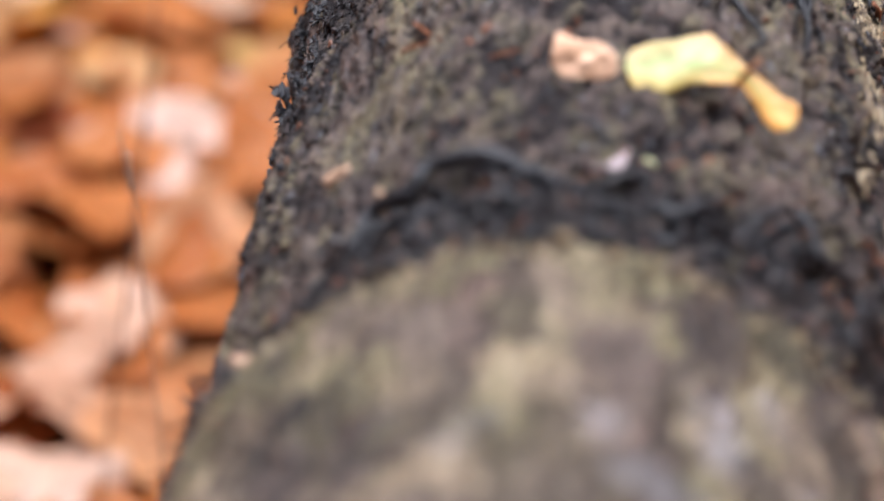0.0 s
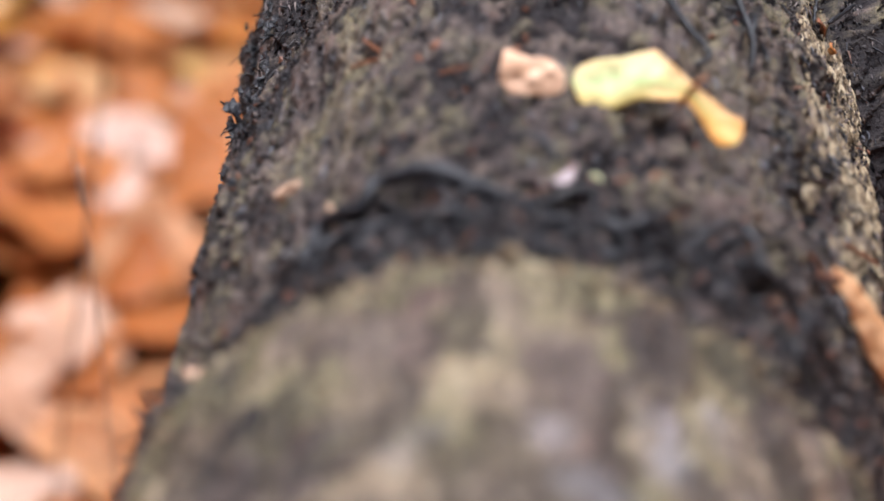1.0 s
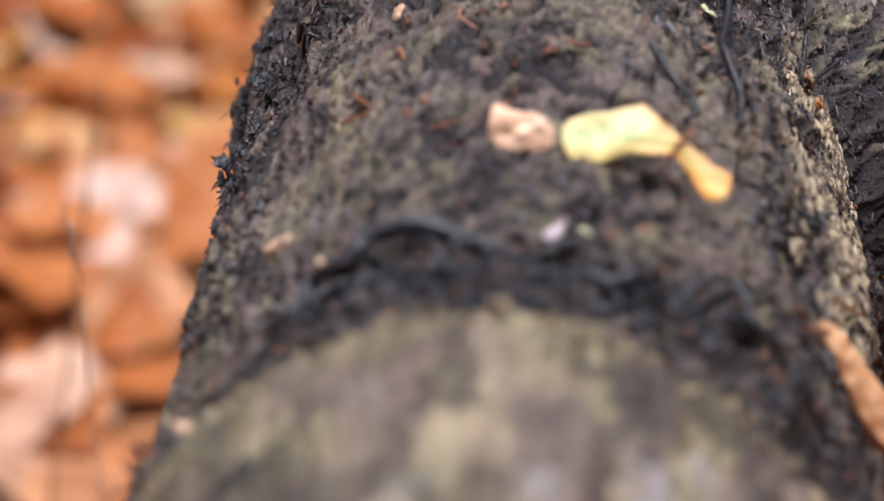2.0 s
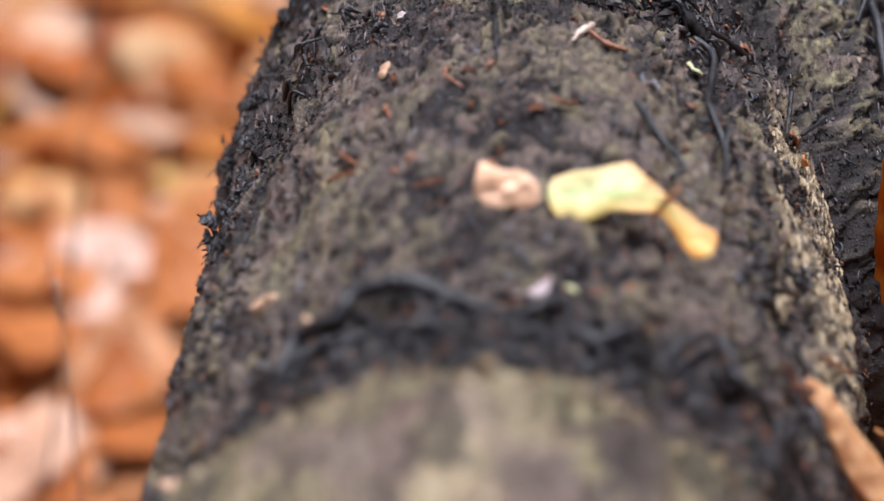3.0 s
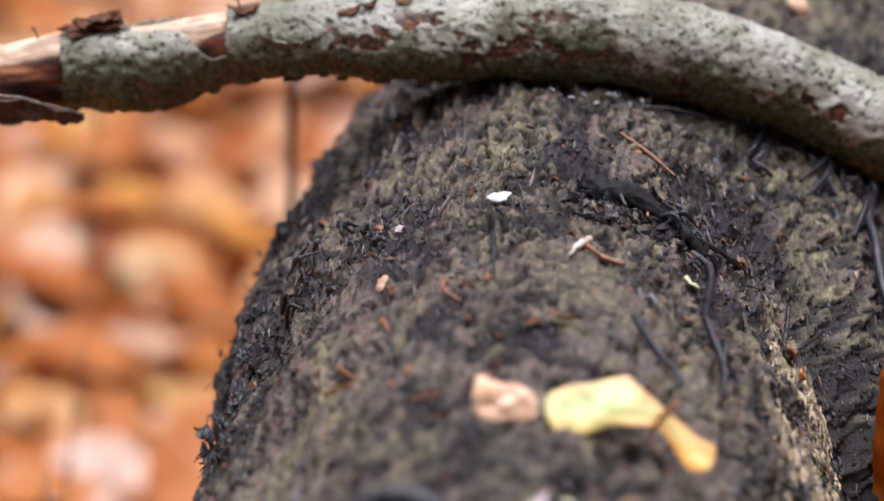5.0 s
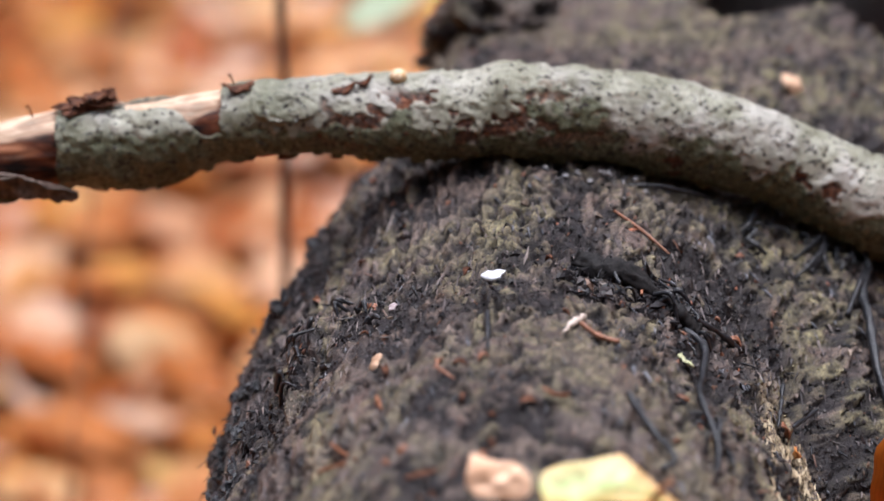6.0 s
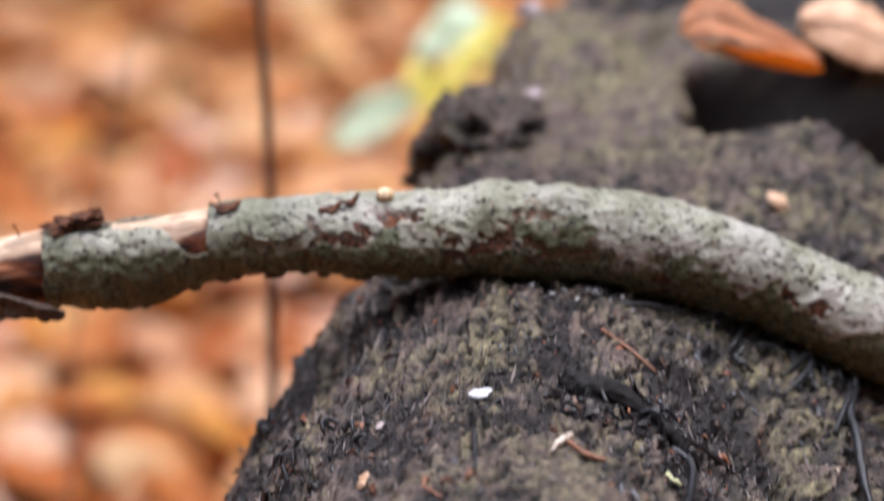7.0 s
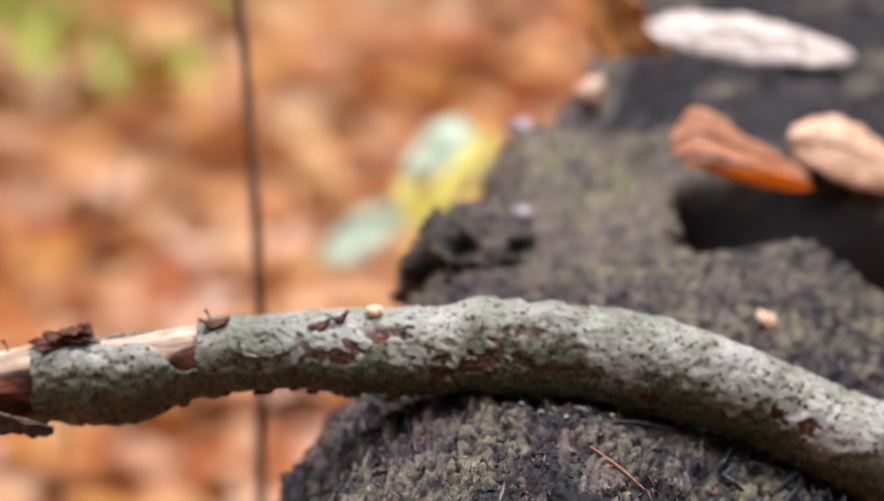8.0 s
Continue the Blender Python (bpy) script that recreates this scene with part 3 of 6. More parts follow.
    for c, r, k in (((-0.0378, 0.055, 0.220), (0.010, 0.085, 0.03), 1.0), ((-0.052, 0.02, 0.21), (0.014, 0.05, 0.03), 0.8), ((0.0293, 0.2028, 0.235), (0.024, 0.05, 0.03), 1.0), ((0.046, 0.068, 0.233), (0.020, 0.035, 0.03), 0.8),
                    ((0.1234, 0.2429, 0.21), (0.045, 0.035, 0.04), 1.0), ((-0.055, 0.125, 0.20), (0.022, 0.03, 0.04), 0.8), ((-0.015, -0.126, 0.243), (0.075, 0.022, 0.04), 1.2), ((0.157, 0.370, 0.21), (0.014, 0.02, 0.03), 1.2), ((0.075, 0.550, 0.235), (0.055, 0.080, 0.05), 1.2), ((0.10, 0.42, 0.235), (0.06, 0.04, 0.05), 0.8), ((0.05, 0.33, 0.235), (0.05, 0.05, 0.05), 0.7), ((0.07, 0.595, 0.235), (0.02, 0.02, 0.04), 0.8), ((0.06, 0.11, 0.23), (0.02, 0.03, 0.03), 0.7)):
        moss = np.maximum(moss, k * broken * spot(p, c, r))
    streak = step(-0.75, -0.1, vnoise(wp, (0.006, 0.03, 1), 25))
    lie = np.interp(Y, [-0.05, 0.018, 0.074, 0.11, 0.153], [1.34, 1.27, 1.17, 0.99, 0.93])
    bare = 1.0 * streak * np.exp(-((T - lie + 0.03) / 0.20) ** 4) * step(-0.06, 0.0, Y) * (1 - step(0.14, 0.17, Y))
    bare = bare + 0.5 * streak * spot(p, (-0.0385, 0.035, 0.222), (0.007, 0.075, 0.03)) + 0.34 * hump * step(-0.150, -0.185, Y) * step(-0.3, 0.3, vnoise(wp, 0.022, 42)) + 1.1 * spot(p, (0.046, -0.203, 0.24), (0.012, 0.020, 0.03)) + broken * (0.3 * spot(p, (0.02, -0.222, 0.24), (0.03, 0.02, 0.03)) + 0.4 * spot(p, (0.004, -0.1938, 0.249), (0.022, 0.03, 0.03)))
    # pits, specks and fine lows get their shade in colour; hump and band are stained
    char_shade = (0.8 * pit + 0.7 * speck + 0.35 * step(0.55, 0.25, fine)) * (1 - hump) + 0.6 * hump * step(0.08, 0.38, vnoise(wp, (0.013, 0.024, 1), 35) + 0.4 * vnoise(wp, 0.006, 58)) + 0.95 * band * step(-0.3, 0.2, vnoise(wp, 0.012, 26)) * (T > -0.5)
    # shade painted along the furrow bottoms
    char_shade = char_shade + 0.75 * (1 - step(0.03, 0.22, furrow)) * step(0.12, 0.20, Y) * step(-0.4, 0.1, vnoise(wf, 0.006, 39))
    char_shade = char_shade + 0.9 * band * step(-0.5, -0.1, vnoise(wp, 0.008, 41)) * (T > -0.62)
    # painted shadow in the gutter low on the right flank
    char_shade = char_shade + 0.8 * step(1.22, 1.36, T) * step(-0.10, 0.0, Y) * (1 - step(0.12, 0.17, Y)) * step(-0.4, 0.1, vnoise(wp, (0.010, 0.020, 1), 48))
    char_shade = char_shade + 0.4 * step(-0.30, -0.60, T) * step(0.22, 0.28, Y) * (1 - step(0.40, 0.44, Y)) * step(-0.3, 0.2, vnoise(wp, (0.010, 0.024, 1), 50))
    char_shade = char_shade + 0.65 * step(-0.50, -0.85, T) * step(0.03, 0.09, Y) * step(-0.25, 0.2, vnoise(wp, (0.010, 0.020, 1), 46))
    # flared side: blotches thicken lower down and the crease is black, as painted shade
    char_shade = char_shade + (0.34 + 0.30 * step(0.9, 1.2, T)) * (1 - 0.6 * spot(p, (0.128, 0.245, 0.205), (0.05, 0.06, 0.05))) * step(0.25, 0.5, T) * step(0.0, 0.02, Y - lobe_edge(T)) * step(-0.05, 0.3, vnoise(wp, (0.008, 0.014, 1), 47)) + 0.9 * np.exp(-((Y - lobe_edge(T)) / 0.010) ** 2) * step(0.28, 0.55, T)
    dark = step(-0.35, 0.10, vnoise(wp, 0.009, 27) + 0.4 * vnoise(wf, 0.004, 28))
    for c, r, k in (((0.072, 0.167, 0.227), (0.038, 0.016, 0.03), 1.3), ((-0.036, 0.184, 0.214), (0.030, 0.022, 0.03), 1.0), ((0.150, 0.150, 0.160), (0.025, 0.030, 0.04), 0.6), ((-0.0067, 0.1355, 0.23), (0.016, 0.012, 0.03), 0.9), ((-0.030, 0.170, 0.219), (0.045, 0.030, 0.04), 1.0), ((-0.015, 0.135, 0.228), (0.030, 0.028, 0.03), 0.8), ((-0.0720, 0.085, 0.19), (0.018, 0.075, 0.04), 0.9),
                    ((0.0147, 0.0582, 0.235), (0.040, 0.035, 0.03), 0.55), ((0.022, -0.034, 0.2345), (0.055, 0.025, 0.03), 0.5), ((0.1023, 0.009, 0.20), (0.014, 0.055, 0.03), 0.9), ((0.089, 0.10, 0.218), (0.012, 0.07, 0.03), 0.8),
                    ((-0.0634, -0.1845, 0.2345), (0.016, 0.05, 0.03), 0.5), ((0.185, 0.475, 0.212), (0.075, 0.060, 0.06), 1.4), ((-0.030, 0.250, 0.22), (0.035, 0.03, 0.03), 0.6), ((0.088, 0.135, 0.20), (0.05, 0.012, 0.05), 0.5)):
        char_shade = char_shade + k * dark * spot(p, c, r)
    # the hollow's deep shade painted black; the far top is black wood
    char_shade = char_shade + 1.2 * step(0.03, 0.2, hollow) + 1.2 * step(0.55, 0.58, Y) * step(-1.0, -0.5, vnoise(arc, 0.05, 31) + 0.4 * vnoise(arc, 0.012, 32)) * (T > 0.05)
    char_shade = char_shade * (1 - 0.8 * step(0.40, 0.47, Y) * (1 - step(0.02, 0.15, hollow)) * (T < 0.5) * (Y < 0.60))
    char_shade = char_shade + 0.8 * (1 - step(0.40, 0.46, Y)) * step(0.12, 0.42, vnoise(wp, (0.020, 0.034, 1), 29)) * step(-0.35, 0.15, vnoise(wf, (0.005, 0.009, 1), 30)) * (1 - hump)
    pale = sum(k * spot(p, c, r) for c, r, k in (((0.050, -0.203, 0.24), (0.010, 0.026, 0.04), 0.9), ((0.066, -0.178, 0.23), (0.008, 0.014, 0.04), 0.6), ((0.018, -0.214, 0.25), (0.016, 0.012, 0.04), 0.45), ((0.040, -0.245, 0.24), (0.012, 0.02, 0.04), 0.7), ((-0.012, -0.225, 0.25), (0.014, 0.014, 0.04), 0.5), ((0.028, -0.235, 0.25), (0.012, 0.012, 0.04), 0.6), ((0.075, -0.215, 0.22), (0.010, 0.014, 0.04), 0.5), ((-0.040, -0.205, 0.24), (0.010, 0.014, 0.04), 0.35)))
    pale = pale * step(-0.6, 0.1, vnoise(wp, (0.012, 0.018, 1), 51))
    bare = bare + 0.30 * hump * step(0.05, 0.35, vnoise(wp, (0.014, 0.020, 1), 59)) * (1 - np.clip(pale, 0, 1))
    set_attr(me, "pale", np.clip(pale, 0, 1))
    set_attr(me, "moss", np.clip(moss, 0, 1))
    set_attr(me, "bare", np.clip(bare, 0, 1))
    set_attr(me, "char_shade", np.clip(char_shade, 0, 0.95))
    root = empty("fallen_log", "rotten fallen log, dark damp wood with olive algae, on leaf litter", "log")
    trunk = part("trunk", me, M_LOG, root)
    return root, trunk, p, np.clip(char_shade, 0, 1), np.clip(moss, 0, 1)


LOG, TRUNK, LOG_P, LOG_CHAR_SHADE, LOG_MOSS = make_log()
from mathutils.bvhtree import BVHTree
QUADS = [tuple(f.vertices) for f in TRUNK.data.polygons if len(f.vertices) == 4]
BVH = BVHTree.FromPolygons([tuple(v) for v in LOG_P.tolist()], QUADS)


def seat(x, y, z=None):
    """Place on the log and its outward normal: straight down at x, y, or the place nearest to x, y, z."""
    if z is None:
        hit = BVH.ray_cast(Vector((x, y, 1.0)), Vector((0, 0, -1)))
    else:
        hit = BVH.find_nearest(Vector((x, y, z)))
    n = hit[1]
    out = Vector((hit[0].x - float(axis_x(hit[0].y)), 0, hit[0].z - LOG_Z)).normalized()
    if n.dot(out) < 0:
        n = -n
    return hit[0], (n + out * 1.5).normalized()


def make_knob():
    """A knobbly burr with rotten holes on the far shoulder."""
    bm = bmesh.new()
    bmesh.ops.create_icosphere(bm, subdivisions=6, radius=1.0)
    co = np.array([w.co for w in bm.verts])
    k = 1 + 0.14 * vnoise(co, 0.7, 71) + 0.16 * vnoise(co, 0.30, 72) + 0.12 * vnoise(co, 0.13, 73) + 0.07 * vnoise(co, 0.06, 78)
    hole = sum(np.exp(-(np.linalg.norm(co - np.array(h) / np.linalg.norm(h), axis=1) / w) ** 4) for h, w in (((-0.72, -0.62, 0.10), 0.40), ((0.02, -0.88, 0.12), 0.34), ((0.45, -0.75, 0.35), 0.24), ((-0.25, -0.55, 0.75), 0.20), ((0.60, -0.45, 0.70), 0.16), ((-0.60, -0.70, 0.50), 0.15)))
    k = k - 0.55 * np.clip(hole, 0, 1)
    for w, q in zip(bm.verts, k):
        w.co = Vector((w.co.x * 0.031, w.co.y * 0.036, w.co.z * 0.029)) * float(q)
    me = bpy.data.meshes.new("knob")
    bm.to_mesh(me)
    bm.free()
    # the holes' inner shade is painted black, over dark blotches
    for key, c in (("moss", 0.1 + 0.5 * step(0.2, 0.6, vnoise(co, 0.5, 75))), ("bare", np.zeros(len(co))), ("char_shade", np.clip(0.25 + 0.75 * np.clip(hole * 1.5, 0, 1) + 0.5 * step(0.0, 0.3, vnoise(co, 0.2, 77)), 0, 0.97))):
        set_attr(me, key, c)
    ob = part("knob", me, M_LOG, LOG, "dark burr with rotten holes")
    ob.location = (0.028, 0.465, 0.209)


make_knob()


# crumbs and fibres on the log
def scatter_on_log(rng, count, y0, y1, t0, t1):
    out = []
    for _ in range(count):
        y, t = rng.uniform(y0, y1), rng.uniform(t0, t1)
        c = Vector((float(axis_x(y)), y, LOG_Z))
        way = Vector((math.sin(t), 0, math.cos(t)))
        hit = BVH.ray_cast(c + way * 0.4, -way)
        if hit[0]:
            k = QUADS[hit[2]][0]
            out.append((hit[0], way, float(LOG_CHAR_SHADE[k]), float(LOG_MOSS[k])))
    return out


OCTA = [(1, 0, 0), (-1, 0, 0), (0, 1, 0), (0, -1, 0), (0, 0, 1), (0, 0, -1)]
OCTF = [(0, 2, 4), (2, 1, 4), (1, 3, 4), (3, 0, 4), (2, 0, 5), (1, 2, 5), (3, 1, 5), (0, 3, 5)]


def crumbs(name, mat, places, lo, hi, seed, grain=0.0, sink=0.1):
    rng = random.Random(seed)
    v, f = [], []
    for at, n, *_ in places:
        s = lo * (hi / lo) ** (rng.random() ** 2)
        m = turned(n, rng.uniform(0, 6.28)) @ Euler((rng.uniform(-0.7, 0.7), rng.uniform(-0.7, 0.7), 0)).to_matrix().to_4x4()
        k = len(v)
        sx, sy, sz = s * rng.uniform(0.6, 1.7), s * rng.uniform(0.5, 1.1), s * rng.uniform(0.4, 1.0)
        if grain:
            m = Matrix.Rotation(math.atan2(n.x, n.z), 4, "Y") @ Euler((rng.gauss(0, 0.10), 0, rng.gauss(0.0, 0.16))).to_matrix().to_4x4()
            sx, sy, sz = s * rng.uniform(0.6, 1.2), s * grain * rng.uniform(0.5, 1.3), s
        for a in OCTA:
            j = 1 + rng.uniform(-0.35, 0.35)
            v.append(tuple(at + n * s * sink + m @ Vector((a[0] * sx * j, a[1] * sy * j, a[2] * sz * j))))
        f += [tuple(i + k for i in q) for q in OCTF]
    ob = part(name, raw_mesh(name, v, f), mat, LOG, smooth=False)
    return tagged(ob, kind="stuff")


def fibres(name, mat, places, length, seed, thick=0.00035, along=False):
    rng = random.Random(seed)
    v, f = [], []
    for at, n, *_ in places:
        ln, th = length * rng.uniform(0.4, 1.5), thick * rng.uniform(0.6, 1.8)
        lean = Vector((rng.gauss(0, 0.5), rng.gauss(0, 1.0), rng.gauss(0, 0.3)))
        d = (n * rng.uniform(0.0, 0.35) + lean).normalized()
        bend = Vector((rng.gauss(0, 0.5), rng.gauss(0, 0.5), -0.6))
        if along:
            d = (Vector((rng.gauss(0.09, 0.16), -1.0, 0)) + n * rng.uniform(0.05, 0.30)).normalized()
            bend = Vector((rng.gauss(0, 0.25), 0, 0)) - n * 0.35
        side = d.cross(n)
        side = side.normalized() if side.length > 0.01 else Vector((1, 0, 0))
        up = side.cross(d)
        k = len(v)
        for i in range(5):
            s = i / 4
            c = at - n * 0.0006 + d * ln * s + bend * ln * 0.45 * s * s
            w = th * (1 - 0.6 * s)
            for a in (0, 2.09, 4.19):
                v.append(tuple(c + side * w * math.cos(a) + up * w * math.sin(a)))
        for i in range(4):
            for j in range(3):
                a, b = k + i * 3 + j, k + i * 3 + (j + 1) % 3
                f.append((a, b, b + 3, a + 3))
        f.append((k + 12, k + 13, k + 14))
    ob = part(name, raw_mesh(name, v, f), mat, LOG)
    return tagged(ob, kind="stuff")


RNG = random.Random(11)


def clustered(places, size, seed, cut):
    """Keeps the places that fall in patches."""
    p = np.array([tuple(q[0]) for q in places])
    keep = vnoise(p, size, seed) + 0.4 * vnoise(p, size * 0.3, seed + 1) > cut
    return [q for q, k in zip(places, keep) if k]


def zoned(places, lo, hi, seed, grain=0.0):
    """Crumbs take after the stain or painted shade that they lie on: black, olive, or brown."""
    rng = random.Random(seed)
    black = [q for q in places if q[2] > rng.uniform(0.2, 0.7)]
    marked = set(id(q) for q in black)
    rest = [q for q in places if id(q) not in marked]
    olive = [q for q in rest if q[3] > rng.uniform(0.3, 0.8)]
    marked = set(id(q) for q in olive)
    brown = [q for q in rest if id(q) not in marked]
    for mat, name, group, k in ((M_BLACKCRUMB, "bark_crumb", black, 1.25), (M_ALGA, "algae_crumb", olive, 0.8), (M_CRUMB, "bark_crumb", brown, 1.0)):
        if group:
            crumbs(name, mat, group, lo * k, hi * k, seed + 100, grain if mat is not M_BLACKCRUMB else 0.0)


zoned(scatter_on_log(RNG, 22000, -0.115, 0.34, -1.6, 1.5), 0.0002, 0.0006, 1, 2.2)
zoned(scatter_on_log(RNG, 9000, 0.08, 0.40, 0.6, 1.8), 0.0003, 0.0012, 21, 1.8)
zoned(clustered(scatter_on_log(RNG, 15000, -0.115, 0.32, -1.6, 1.5), 0.018, 81, 0.26), 0.0003, 0.0013, 2)
zoned(scatter_on_log(RNG, 5200, -0.128, -0.055, -1.3, 1.4), 0.0005, 0.0022, 8)
zoned(scatter_on_log(RNG, 3000, 0.29, 0.43, -1.6, -0.2), 0.0004, 0.0016, 23)
zoned(scatter_on_log(RNG, 4500, 0.34, 0.56, -1.6, 0.9), 0.0004, 0.0014, 15)
zoned(scatter_on_log(RNG, 1500, 0.56, 0.80, -1.2, 1.4), 0.0008, 0.0026, 3)
crumbs("algae_crumb", M_ALGA, scatter_on_log(RNG, 3200, -0.29, -0.112, -1.5, 1.5), 0.0004, 0.0014, 4)
crumbs("bark_crumb", M_CRUMB, clustered(scatter_on_log(RNG, 3000, -0.29, -0.118, -1.5, 1.5), 0.02, 83, 0.1), 0.0005, 0.0018, 5)
crumbs("bark_crumb", M_BLACKCRUMB, clustered(scatter_on_log(RNG, 2600, -0.106, -0.066, -0.50, 1.3), 0.008, 85, -0.1), 0.0007, 0.0026, 6, 0.0, 0.3)
crumbs("bark_crumb", M_BLACKCRUMB, [q for q in scatter_on_log(RNG, 15000, -0.05, 0.27, -1.4, 1.5) if q[2] > 0.75], 0.0005, 0.0018, 9)
crumbs("bark_crumb", M_TANSPLINT, clustered(scatter_on_log(RNG, 1500, -0.130, -0.108, -1.1, 1.2), 0.012, 89, 0.0), 0.0005, 0.0018, 20, 0.0, 0.3)
crumbs("bark_crumb", M_BLACKCRUMB, clustered(scatter_on_log(RNG, 900, 0.150, 0.184, 0.10, 0.52), 0.006, 88, -0.2), 0.0008, 0.0026, 19, 0.0, 0.3)
crumbs("bark_crumb", M_TANSPLINT, clustered(scatter_on_log(RNG, 420, -0.142, -0.116, -1.35, 1.35), 0.02, 94, -0.1), 0.0010, 0.0030, 24, 0.0, 0.4)
crumbs("bark_crumb", M_BLACKCRUMB, clustered(scatter_on_log(RNG, 500, -0.140, -0.112, -1.35, 1.35), 0.02, 95, 0.0), 0.0010, 0.0032, 25, 0.0, 0.5)
crumbs("wood_splinter", M_SPLINT, scatter_on_log(RNG, 5500, 0.165, 0.42, -1.5, 1.3), 0.00025, 0.0006, 16, 14.0)
crumbs("wood_splinter", M_SPLINT, scatter_on_log(RNG, 3200, -0.06, 0.17, -1.5, 1.5), 0.00025, 0.0006, 17, 11.0)
crumbs("wood_splinter", M_TANSPLINT, clustered(scatter_on_log(RNG, 4200, -0.01, 0.14, 0.82, 1.26), 0.014, 87, -0.2), 0.0004, 0.0007, 18, 8.0)
fibres("wood_fibre", M_FIBRE, [q for q in scatter_on_log(RNG, 8000, -0.10, 0.33, -1.6, 1.5) if q[2] > 0.5], 0.0042, 10, 0.0004)
fibres("wood_fibre", M_FIBRE, scatter_on_log(RNG, 1300, -0.120, -0.06, -1.2, 1.3), 0.0075, 7, 0.0005)
fibres("wood_fibre", M_GREYFIBRE, clustered(scatter_on_log(RNG, 1600, -0.05, 0.30, -1.25, 1.3), 0.03, 93, -0.05), 0.0062, 22, 0.0005, True)

# ---------------------------------------------------------------- cords, needles and chips on the log
def cord(name, label, category, pts, radii, mat, lift=0.0015, arch=0.0, group="", rough=0.0004, seed=0, sides=9):
    """A strand that follows the log through x, y places, arched free of it in the middle."""
    path = []
    for i, q in enumerate(pts):
        at, n = seat(*q)
        s = i / (len(pts) - 1)
        path.append(at + n * (lift + arch * math.sin(math.pi * s)))
    base = Vector(path[0])
    me = tube_mesh(name, [tuple(Vector(p) - base) for p in path], [0.88 * r for r in radii], sides, rough, seed, n=len(pts) * 8)
    ob = part(name, me, mat)
    ob.location = base
    return tagged(ob, label, category, group)


